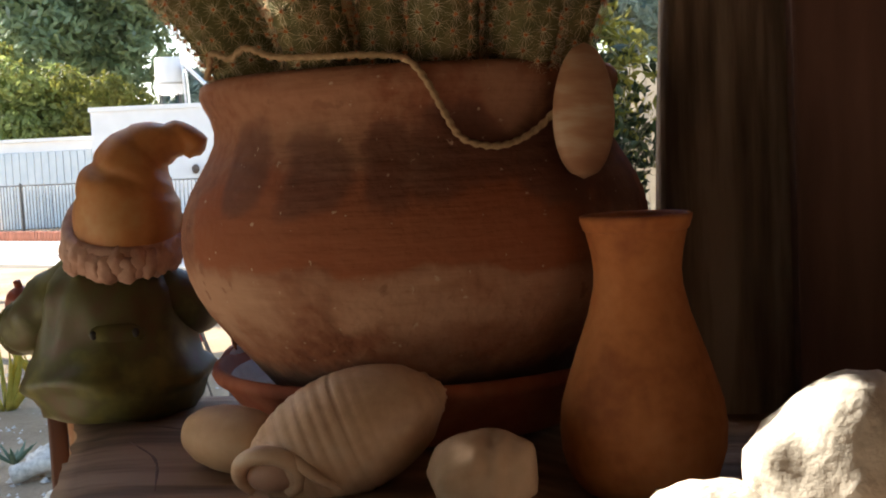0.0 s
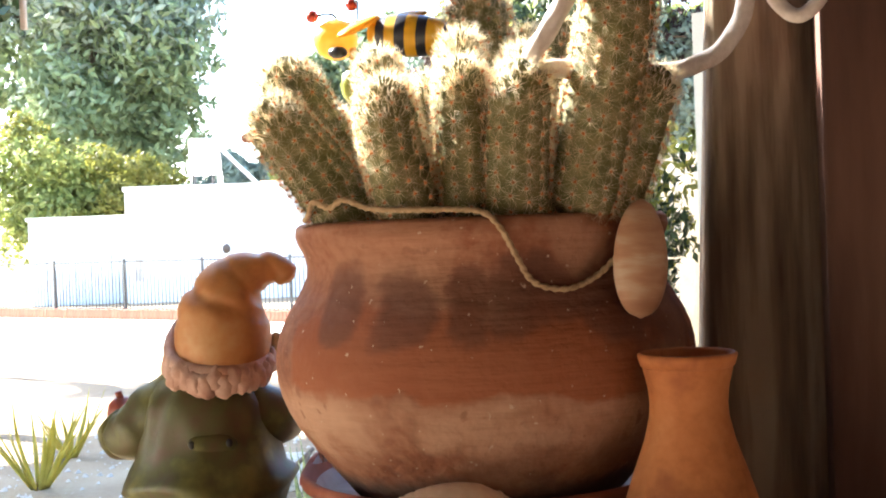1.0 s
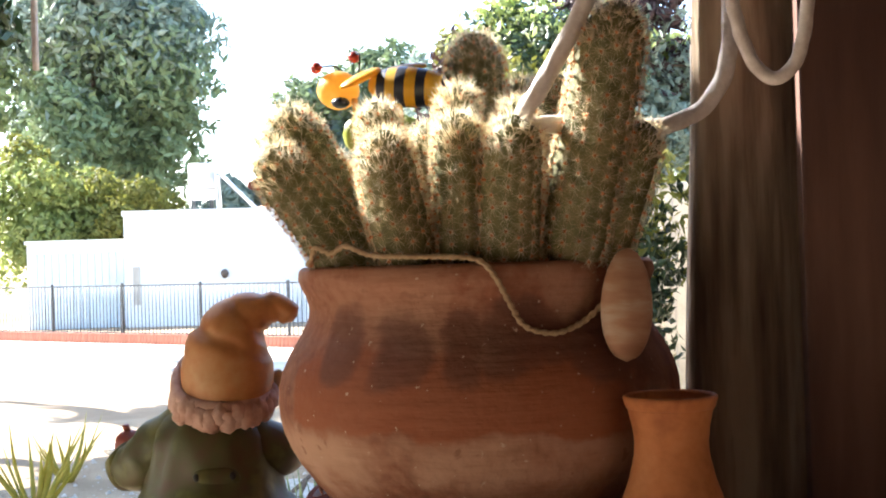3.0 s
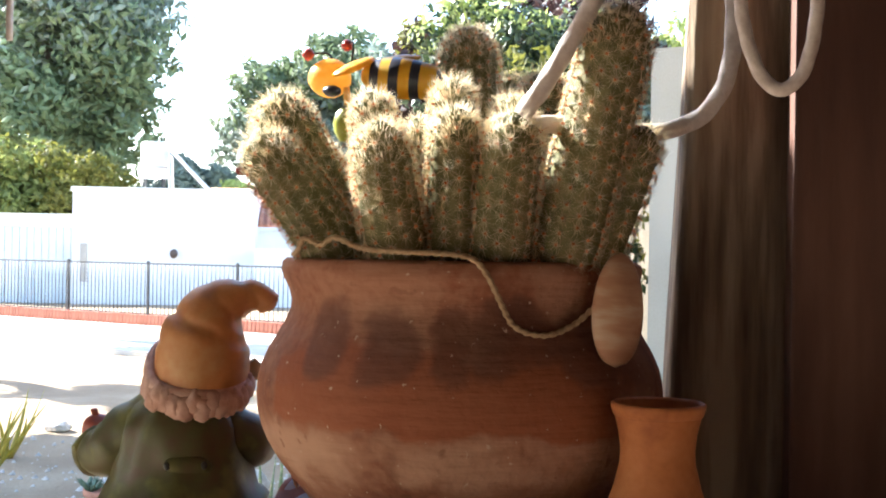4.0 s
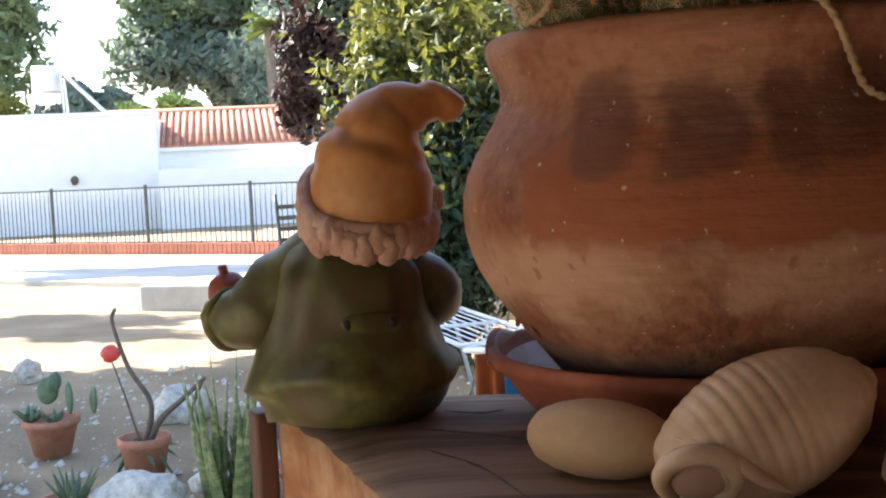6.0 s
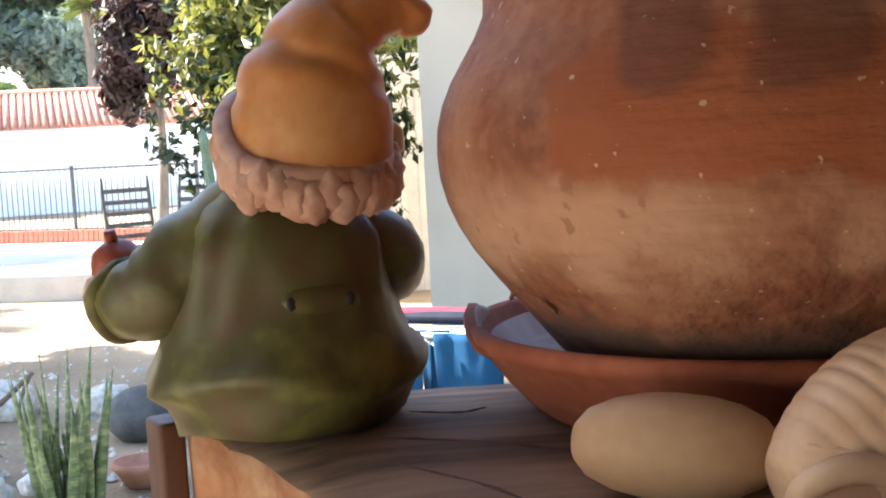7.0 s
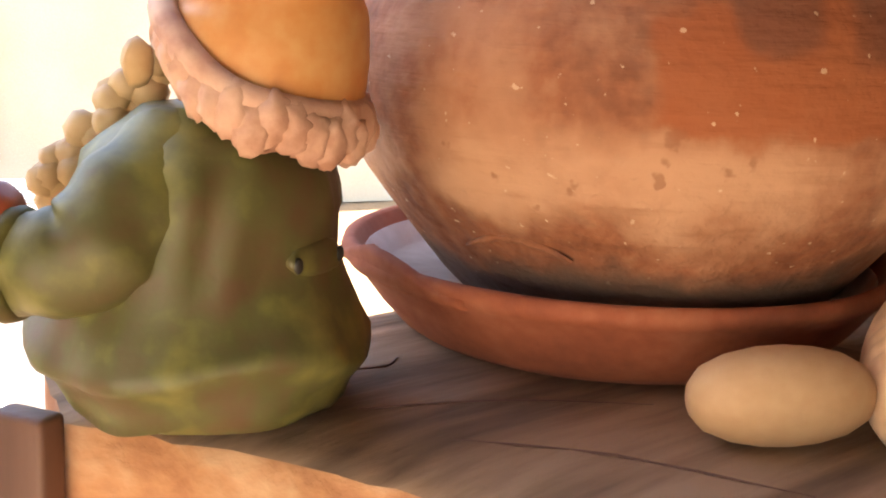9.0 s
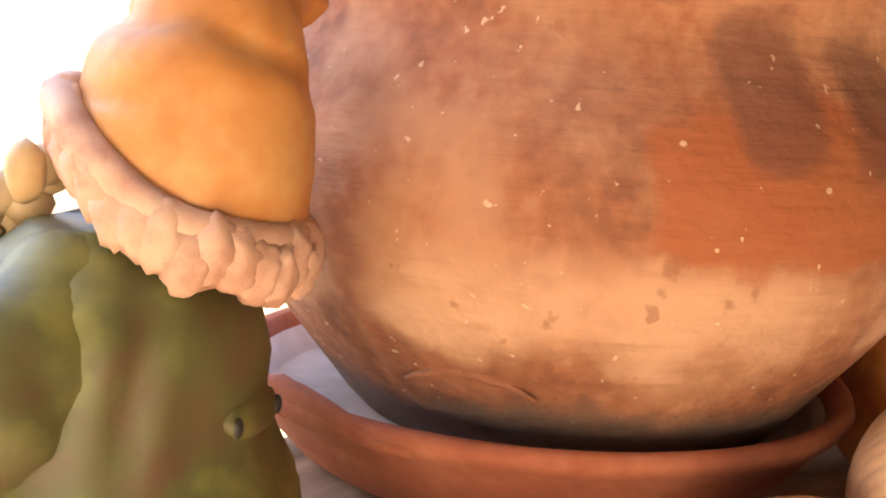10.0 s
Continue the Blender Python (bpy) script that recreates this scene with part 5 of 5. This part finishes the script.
def house():
    u0, u1, z0, z1, top, length = 1.36, 2.33, -0.10, 1.42, 2.85, 12.0

    def slab(a, b, za, zb):
        return dict(sx=b - a, sy=0.25, sz=zb - za, at=on_house((a + b) / 2, 0.125, (za + zb) / 2), rz=HOUSE_TURN)
    bm = bmesh.new()
    for a, b, za, zb in ((-0.20, u0, GROUND, top), (u1, length, GROUND, top), (u0, u1, GROUND, z0), (u0, u1, z1, top)):
        box(**slab(a, b, za, zb), bm=bm)
    bmesh.ops.remove_doubles(bm, verts=bm.verts[:], dist=1e-4)
    tagged(part("wall_house", bm, M_CREAM, smooth=False), "cream rendered house wall with a shuttered window", "wall", kind="structure")
    p = on_house(-0.075, 2.6, (GROUND + top) / 2)
    tagged(part("wall_house_side", box(0.25, 4.7, top - GROUND, p, rz=HOUSE_TURN), M_CREAM, smooth=False), "cream side wall of the house", "wall", kind="structure")
    # unseen overhang, added so less sky light reaches wall and window
    tagged(part("roof_edge", box(length - 0.9, 1.7, 0.10, on_house(0.9 + (length - 0.9) / 2, -0.45, top + 0.05), 0.01, HOUSE_TURN), M_WHITE, smooth=False), "unseen deep white eave added to shade the house wall", "roof", kind="structure")
    win = tagged(part("window_1", box(u1 - u0 - 0.02, 0.02, z1 - z0 - 0.02, on_house((u0 + u1) / 2, 0.19, (z0 + z1) / 2), rz=HOUSE_TURN), M_BLACK, smooth=False), "white-framed window with closed grey roller shutter", "window", kind="structure")
    for a, b, za, zb in ((u0 - 0.03, u0 + 0.06, z0 - 0.03, z1 + 0.03), (u1 - 0.06, u1 + 0.03, z0 - 0.03, z1 + 0.03), (u0 + 0.062, u1 - 0.062, z1 - 0.06, z1 + 0.03), (u0 + 0.062, u1 - 0.062, z0 - 0.03, z0 + 0.06)):
        part("frame", box(b - a, 0.14, zb - za, on_house((a + b) / 2, 0.03, (za + zb) / 2), 0.008, HOUSE_TURN), M_WHITE, win, smooth=False)
    part("mullion", box(0.014, 0.012, z1 - z0 - 0.13, on_house(u0 + 0.5, 0.055, (z0 + z1) / 2), 0.004, HOUSE_TURN), M_SHUTTER, win, smooth=False)
    n = 26
    h = (z1 - z0 - 0.12) / n
    for k in range(n):
        part("slat", box(u1 - u0 - 0.125, 0.022, h * 0.985, on_house((u0 + u1) / 2, 0.085, z0 + 0.06 + h * (k + 0.5)), 0.003, HOUSE_TURN, rx=2), M_SHUTTER, win, smooth=False)
    # wall lamp
    lamp = thing("wall_lamp", on_house(0.21, 0, 1.15), "small box wall lamp with pale lens and black back", "lamp")
    part("housing", box(0.11, 0.12, 0.24, (0, 0, 0), 0.012, HOUSE_TURN), M_BLACK, lamp).location = HOUSE_D * 0.05 - HOUSE_N * 0.07
    part("lens", lump((0.07, 0.06, 0.11), (0, 0, 0), 0.04, 2, 1, 3, turn=(0, 0, HOUSE_TURN)), M_SHUTTER, lamp).location = HOUSE_D * -0.03 - HOUSE_N * 0.10
    # grey corrugated shed beyond the corner
    shed = thing("shed", (-0.75, 12.2, GROUND), "grey weathered corrugated shed", "shed")
    for k in range(16):
        part("sheet_rib", box(0.17, 0.06, 2.5, (-0.9 + 0.15 * k, 0.02 * (k % 2), 1.25), 0.02), M_CONCRETE, shed, smooth=False)


house()


# ---- laundry ----
RACK_Z, RACK_JOINT = 0.33, 0.16
RACKS = ((0.0, RACK_JOINT, Vector((-1.15, 6.40, 0)), Vector((-0.48, 4.66, 0))), (RACK_JOINT, 1.0, Vector((-0.45, 4.52, 0)), Vector((1.60, 3.63, 0))))


def rack_frame(p):
    """Start, end and sideways direction of the rack that holds p."""
    p0, p1, a, b = RACKS[0] if p < RACK_JOINT else RACKS[1]
    d = (b - a).normalized()
    return p0, p1, a, b, Vector((-d.y, d.x, 0))


def rack_at(p, off=0.0, z=RACK_Z):
    """A point along the two racks, which stand end to end at an angle."""
    p0, p1, a, b, n = rack_frame(p)
    q = a.lerp(b, (p - p0) / (p1 - p0)) + n * off
    return Vector((q.x, q.y, z))


def drying_rack(p0, p1, width, label):
    p1 -= 1e-6
    o = rack_at((p0 + p1) / 2, width / 2, GROUND)
    root = thing("drying_rack", o, label, "drying rack", "drying racks")

    def at(u, off, z=RACK_Z):
        return rack_at(p0 + (p1 - p0) * u, off, z) - o

    def rod(a, b, r, name, mat=M_PLASTIC_W):
        part(name, tube([a, b], r, 8), mat, root)
    for off in (0.0, width):
        rod(at(0, off), at(1, off), 0.012, "side_rail")
    for u in (0.0, 0.33, 0.66, 1.0):
        rod(at(u, 0), at(u, width), 0.011, "cross_rail")
    for k in range(7):
        off = width * (0.12 + 0.125 * k)
        rod(at(0, off), at(1, off), 0.004, "wire")
    for u0, u1 in ((0.22, 0.62), (0.62, 0.22)):
        for off in (0.02, width - 0.02):
            rod(at(u0, off), at(u1, off, GROUND + 0.02), 0.012, "leg", M_CONCRETE)


drying_rack(0.0, RACK_JOINT, 0.42, "white wire clothes drying rack with straps hung from it")
drying_rack(RACK_JOINT, 1.0, 0.60, "white wire clothes drying rack full of washing")


def cloth(name, p0, p1, z_top, drop, mat, label, off=0.0, folds=3, taper=0.0, seed=0, split=0.0, lean=0.0):
    """Cloth hung over a rail, with soft folds and some thickness."""
    rnd = random.Random(seed)
    bm = bmesh.new()
    nu, nv = 28, 22
    sheets = []
    for side in (0, 1):
        grid = []
        for j in range(nv + 1):
            row = []
            v = j / nv
            for i in range(nu + 1):
                u = i / nu
                uu = 0.5 + (u - 0.5) * (1 - taper * v)
                base = rack_at(p0 + (p1 - p0) * uu, off, z_top - 0.04 - drop * v + 0.012 * math.sin(3 * u + seed) * v)
                wave = (0.012 + 0.022 * v) * math.sin(folds * 2 * math.pi * u + seed + 0.8 * v) + 0.02 * noise.noise((u * 4, v * 3, seed))
                gap = -split * v * math.exp(-((u - 0.5) / 0.03) ** 2)
                base += rack_frame(p0)[4] * (-0.016 + wave + lean * v + (0.006 if side else 0)) + Vector((0, 0, gap))
                row.append(bm.verts.new(base))
            grid.append(row)
        for a, b in zip(grid, grid[1:]):
            for i in range(nu):
                bm.faces.new((a[i], b[i], b[i + 1], a[i + 1]) if not side else (a[i + 1], b[i + 1], b[i], a[i]))
        sheets.append(grid)
    a, b = sheets
    for x, y in ((a[0], b[0]), (a[-1], b[-1]), ([r[0] for r in a], [r[0] for r in b]), ([r[-1] for r in a], [r[-1] for r in b])):
        for k in range(len(x) - 1):
            bm.faces.new((x[k], x[k + 1], y[k + 1], y[k]))
    bmesh.ops.recalc_face_normals(bm, faces=bm.faces[:])
    ob = part(name, bm, mat)
    return tagged(ob, label, "laundry") if label else ob


cloth("hanging_cloth", 0.000, 0.010, 0.38, 0.62, M_WCLOTH, "narrow white strap hung on the drying rack", folds=1, seed=1, off=0.01)
cloth("hanging_cloth", 0.022, 0.032, 0.38, 0.92, M_WCLOTH, "long narrow white strap hung on the drying rack", folds=1, seed=13, off=-0.01)
cloth("hanging_cloth", 0.038, 0.066, 0.38, 0.52, M_YCLOTH, "yellow cloth hung on the drying rack", folds=2, taper=-0.3, seed=2, off=0.02)
cloth("hanging_cloth", 0.068, 0.096, 0.38, 0.64, M_DARKCLOTH, "black cloth hung on the drying rack", folds=1, taper=-0.3, seed=3, off=0.05)
cloth("orange_blanket", 0.168, 0.232, 0.35, 0.82, M_ORANGE, "orange fringed cloth hanging below the rack", folds=2, seed=9, off=0.06)
jeans = thing("jeans", rack_at(0.36, 0, RACK_Z), "pair of blue denim jeans hung by the waist over the rail", "laundry")
for p0, p1, drop, off, name, n in ((0.240, 0.350, 0.86, -0.030, "trouser_leg", 6), (0.366, 0.476, 0.84, -0.022, "trouser_leg", 7), (0.335, 0.385, 0.70, 0.045, "seat", 14)):
    leg = cloth(name, p0, p1, 0.385, drop, M_JEANS, "", off=off, folds=1, seed=n, taper=0.12)
    leg.parent = jeans
    leg.matrix_parent_inverse = Matrix.Translation(-jeans.location)
cloth("navy_shirt", 0.490, 0.672, 0.385, 0.34, M_BLUE, "dark blue shirt hung over the rail", folds=2, seed=8, off=-0.025)
cloth("orange_blanket", 0.250, 0.470, -0.24, 0.22, M_ORANGE, "orange fringed cloth hanging behind the jeans", folds=3, seed=15, off=0.22)
cloth("orange_blanket", 0.480, 0.672, 0.04, 0.40, M_ORANGE, "orange plaid blanket hanging under the shirt", folds=4, seed=10, off=0.16)
cloth("white_towel", 0.680, 0.745, 0.385, 0.55, M_WCLOTH, "white towel hung over the rail", folds=2, seed=11, off=-0.03)
cloth("white_sheet", 0.770, 1.0, 0.39, 0.78, M_WCLOTH, "white sheet hung over the rail", folds=4, seed=12, off=-0.03)


def folded_wash():
    for n, (p0, p1, off, mat, label) in enumerate(((0.24, 0.44, 0.40, M_REDCLOTH, "red cloth laid across the rack wires"), (0.26, 0.66, 0.28, M_DARKCLOTH, "dark striped cloth laid across the rack wires"), (0.46, 0.66, 0.12, M_GREENCLOTH, "green cloth laid across the rack wires"))):
        c = rack_at((p0 + p1) / 2, off, RACK_Z + 0.03)
        bm = box((rack_at(p1) - rack_at(p0)).length, 0.14, 0.035, (0, 0, 0), 0.012)
        bmesh.ops.subdivide_edges(bm, edges=bm.edges[:], cuts=5, use_grid_fill=True)
        for v in bm.verts:
            v.co.z += 0.014 * noise.noise(v.co * 9 + Vector((n, 0, 0)))
        ob = part("folded_cloth", bm, mat)
        ob.matrix_basis = Matrix.Translation(c) @ pose(0, 0, 0, 0, 0, math.degrees(math.atan2(RACKS[1][3].y - RACKS[1][2].y, RACKS[1][3].x - RACKS[1][2].x)))
        tagged(ob, label, "laundry")


folded_wash()


# ---- things on the ground ----
def clay_pot(x, y, r, h, label):
    root = thing("plant_pot", (x, y, GROUND + 0.02), label, "plant pot")
    part("body", lathe([(r * 0.68, 0), (r * 0.95, h * 0.8), (r * 1.05, h * 0.82), (r * 1.07, h), (r * 0.95, h), (r * 0.9, h * 0.86), (r * 0.1, h * 0.85)], 32, wobble=0.02), M_CLAYPOT, root)
    return root


def blade(bm, base, tip, width, bend=0.1, mat=0):
    """A tapering fleshy leaf."""
    base, tip = Vector(base), Vector(tip)
    mid = (base + tip) / 2 + Vector(((tip - base).y, -(tip - base).x, 0)) * bend
    tube(spline([base, mid, tip], 5), lambda t: width * (0.75 + 0.5 * math.sin(math.pi * min(1, t + 0.15))) * (1 - t ** 3) + 0.0008, 6, bm=bm, flat=0.45, mat=mat)


def spiky(x, y, z, n, length, width, mat, name, label, seed, upright=1.5, category="plant"):
    rnd = random.Random(seed)
    root = thing(name, (x, y, z), label, category)
    for k in range(n):
        a = 2 * math.pi * k / n + rnd.uniform(-0.3, 0.3)
        d = Vector((math.cos(a), math.sin(a), upright * rnd.uniform(0.6, 1.4))).normalized() * length * rnd.uniform(0.6, 1.1)
        bm = bmesh.new()
        b = Vector((math.cos(a), math.sin(a), 0)) * length * 0.07
        blade(bm, b, b + d, width, rnd.uniform(-0.12, 0.12))
        part("leaf", bm, mat, root)
    return root


def euphorbia():
    root = clay_pot(-2.25, 5.5, 0.135, 0.25, "terracotta pot with a twiggy euphorbia and one red flower")
    for pts, r in (([(0, 0, 0.2), (0.05, 0, 0.42), (-0.06, 0, 0.62), (-0.14, 0.02, 0.86), (-0.12, 0.02, 0.94)], 0.016), ([(0.02, 0, 0.2), (0.10, 0, 0.34), (0.22, -0.02, 0.44), (0.36, -0.04, 0.56)], 0.020), ([(0.34, -0.04, 0.54), (0.30, -0.05, 0.44), (0.28, -0.05, 0.36)], 0.012), ([(-0.02, 0, 0.2), (-0.08, 0.01, 0.42), (-0.15, 0.0, 0.66)], 0.008)):
        part("branch", tube(spline(pts, 6), lambda t, r=r: r * (1 - 0.45 * t), 8), M_TWIG, root)
    part("flower", lump((0.05, 0.05, 0.045), (-0.155, 0, 0.70), 0.2, 2, 1, 3), M_PINK, root, "coral red flower")
    for k in range(9):
        a = k * 0.75
        bm = bmesh.new()
        blade(bm, (0.06 * math.cos(a), 0.06 * math.sin(a), 0.22), (0.20 * math.cos(a), 0.16 * math.sin(a), 0.20 - 0.10 * (k % 3)), 0.018, 0.1)
        part("leaf", bm, M_SUCC, root)


def prickly_pear():
    root = clay_pot(-3.05, 6.2, 0.16, 0.22, "terracotta pot with prickly pear and rosettes")
    for x, y, z, r, t in ((0.12, 0, 0.34, 0.10, 10), (0.26, 0.02, 0.32, 0.09, 25), (-0.02, 0.03, 0.38, 0.085, -15), (0.05, -0.03, 0.44, 0.06, 5)):
        part("pad", lump((r * 0.8, 0.022, r), (x, y, z), 0.06, 2, x * 9, 3, turn=(0, t, 12 * t)), M_SUCC, root)
    for q, (cx, cy) in enumerate(((-0.10, -0.06), (0.05, -0.10), (-0.16, 0.02))):
        for k in range(14):
            a = k * 0.9
            bm = bmesh.new()
            blade(bm, (cx, cy, 0.21), (cx + 0.085 * math.cos(a), cy + 0.085 * math.sin(a), 0.25 + 0.02 * (k % 3)), 0.014, 0.05)
            part("leaf", bm, M_SUCC, root)


def agave_pot():
    root = clay_pot(-2.36, 4.75, 0.15, 0.13, "shallow terracotta bowl with a small agave")
    rnd = random.Random(8)
    for k in range(16):
        a = k * 0.82
        bm = bmesh.new()
        blade(bm, (0.03 * math.cos(a), 0.03 * math.sin(a), 0.10), (0.13 * math.cos(a), 0.13 * math.sin(a), 0.22 + rnd.uniform(0, 0.08)), 0.013, 0.04)
        part("leaf", bm, M_SUCC, root)


euphorbia()
prickly_pear()
agave_pot()
for q, (x, y, h) in enumerate(((-1.64, 4.90, 0.78), (-1.56, 5.02, 0.64), (-1.73, 5.02, 0.66))):
    spiky(x, y, GROUND, 11, h, 0.022, M_SNAKE, "snake_plant", "upright striped snake plant growing in the sandy bed", 20 + q, 6.0)
spiky(-4.5, 7.1, GROUND, 16, 0.75, 0.018, M_YUCCA, "yucca", "spiky yellow yucca in the sandy bed", 31, 1.8)
spiky(-4.9, 8.3, GROUND, 14, 0.6, 0.016, M_YUCCA, "yucca", "spiky yellow yucca in the sandy bed", 32, 1.6)
spiky(-0.62, 4.1, GROUND + 0.2, 40, 0.17, 0.012, M_LEAF_L, "potted_herb", "leafy herb in a pale pot below the laundry", 33, 1.0)
spiky(-3.6, 5.6, GROUND, 12, 0.16, 0.014, M_SUCC, "small_succulent", "small grey-green succulent in the sand", 34, 0.9)
pot = clay_pot(-0.62, 4.1, 0.13, 0.2, "pale plastic plant pot below the laundry")
pot.children[0].data.materials[0] = M_WHITE


def columns():
    for x, y, h, r in ((-1.02, 6.5, 1.75, 0.026), (-1.09, 6.55, 1.3, 0.023)):
        line = spline([(0, 0, 0), (0.02, 0.01, h * 0.4), (-0.05, 0, h * 0.75), (-0.09, 0, h)], 10)
        ob = part("column_cactus", tube(line, lambda t, r=r: r * math.sqrt(max(0.03, 1 - max(0, (t - 0.95) / 0.05) ** 2)), 24, lobes=7, depth=0.16), M_SUCC)
        ob.location = (x, y, GROUND)
        tagged(ob, "slender upright ribbed column cactus", "cactus")


columns()


def rocks():
    rnd = random.Random(12)
    spec = [(-2.05, 4.85, 0.21, M_ROCK), (-3.2, 5.4, 0.16, M_ROCK), (-2.55, 7.2, 0.22, M_ROCK), (-1.88, 7.02, 0.17, M_ROCK), (-2.75, 4.7, 0.12, M_ROCK), (-1.85, 5.35, 0.10, M_ROCK), (-3.6, 5.0, 0.14, M_ROCK), (-1.2, 4.3, 0.12, M_ROCK), (-0.35, 4.9, 0.20, M_ROCK), (-0.55, 5.3, 0.16, M_ROCK), (-0.05, 5.1, 0.17, M_ROCK), (-0.9, 4.2, 0.15, M_ROCK), (-4.4, 9.0, 0.13, M_ROCK), (-5.2, 9.8, 0.11, M_ROCK)]
    for k, (x, y, r, m) in enumerate(spec):
        ob = part("garden_rock", lump((r * rnd.uniform(0.9, 1.3), r, r * rnd.uniform(0.6, 0.85)), (0, 0, r * 0.35), 0.3, 1.4, k * 2.1, 4), m)
        ob.location = (x, y, GROUND)
        tagged(ob, "pale weathered garden rock half sunk in sand", "rock", "garden rocks")
    ob = part("round_stone", lump((0.23, 0.22, 0.17), (0, 0, 0.13), 0.05, 1.2, 3, 4), M_DARKSTONE)
    ob.location = (-1.53, 6.4, GROUND)
    tagged(ob, "dark smooth round stone in the sand", "stone")
    # gravel and crumbs strewn over the bed
    vs, fs = [], []
    for k in range(1600):
        x, y = rnd.uniform(-5.5, 0.3), 4.2 + 5.5 * rnd.random() ** 1.4
        r = 0.008 + 0.03 * rnd.random() ** 3
        z = GROUND + 0.05 * noise.fractal(Vector((x * 0.6, y * 0.6, 0)), 1.0, 2.0, 3)
        i = len(vs)
        vs += [(x + r, y, z), (x - 0.3 * r, y + r, z), (x - r, y - 0.2 * r, z), (x + 0.2 * r, y - r, z), (x + 0.2 * r, y + 0.1 * r, z + r)]
        fs += [(i, i + 1, i + 4), (i + 1, i + 2, i + 4), (i + 2, i + 3, i + 4), (i + 3, i, i + 4)]
    tagged(part("gravel", (vs, fs), M_ROCK), "loose gravel and crumbs on the sand", "gravel", kind="stuff")
    ob = part("driftwood", tube(spline([(0, 0, 0.05), (0.18, 0.05, 0.10), (0.34, 0.02, 0.07)], 6), lambda t: 0.055 * (1 - 0.4 * t), 10), M_ROCK)
    ob.location = (-3.35, 5.15, GROUND)
    tagged(ob, "bleached piece of driftwood on the sand", "driftwood")


rocks()
bowl = thing("clay_bowl", (-1.36, 5.31, GROUND + 0.02), "empty shallow terracotta bowl on the sand", "bowl")
part("body", lathe([(0.08, 0), (0.13, 0.08), (0.15, 0.10), (0.15, 0.125), (0.135, 0.125), (0.115, 0.09), (0.02, 0.04)], 32), M_CLAYPOT, bowl)


def planter_wall():
    tagged(part("planter_wall", box(1.7, 0.35, 0.34, (-4.1, 13.6, GROUND + 0.14), 0.03, -14), M_CONCRETE, smooth=False), "low pale concrete planter wall", "wall")
    vs, fs = [], []
    rnd = random.Random(2)
    for k in range(5000):
        x, y = rnd.uniform(-3.4, -0.6), rnd.uniform(13.2, 16.5)
        a, h = rnd.uniform(0, 6.28), rnd.uniform(0.06, 0.14)
        i = len(vs)
        vs += [(x, y, GROUND), (x + 0.025 * math.cos(a), y + 0.025 * math.sin(a), GROUND), (x + 0.03 * math.sin(a), y - 0.03 * math.cos(a), GROUND + h)]
        fs.append((i, i + 1, i + 2))
    tagged(part("grass", (vs, fs), M_GRASS, smooth=False), "sparse green lawn beyond the planter", "grass", kind="stuff")


planter_wall()


def garden_chair(x, y, turn):
    root = thing("garden_chair", (x, y, GROUND), "dark metal garden chair with curved arms", "chair", "garden chairs")
    for sx in (-0.28, 0.28):
        part("side_frame", tube(spline([(sx, -0.3, 0), (sx, -0.25, 0.5), (sx, 0.05, 0.62), (sx, 0.2, 0.5), (sx, 0.35, 1.35)], 6), 0.022, 8), M_IRON, root)
        part("leg", tube([(sx, 0.3, 0), (sx, 0.1, 0.45)], 0.02, 8), M_IRON, root)
    for k in range(8):
        part("slat", box(0.56, 0.05, 0.02, (0, -0.24 + 0.062 * k, 0.43), 0.004), M_IRON, root, smooth=False)
    for k in range(6):
        part("back_slat", box(0.56, 0.02, 0.05, (0, 0.22 + 0.02 * k, 0.55 + 0.13 * k), 0.004), M_IRON, root, smooth=False)
    root.rotation_euler = (0, 0, radians(turn))


garden_chair(-2.75, 13.3, 35)
garden_chair(-2.15, 13.0, -20)


def grill():
    root = thing("kettle_grill", (-0.27, 10.5, GROUND), "dark blue kettle grill on thin legs", "grill")
    part("kettle", lump((0.21, 0.21, 0.17), (0, 0, 0.56), 0.01, 1, 1, 3), M_NAVY, root)
    for a in (0.3, 2.4, 4.5):
        part("leg", tube([(0.12 * math.cos(a), 0.12 * math.sin(a), 0.46), (0.24 * math.cos(a), 0.24 * math.sin(a), 0)], 0.012, 8), M_IRON, root)


grill()
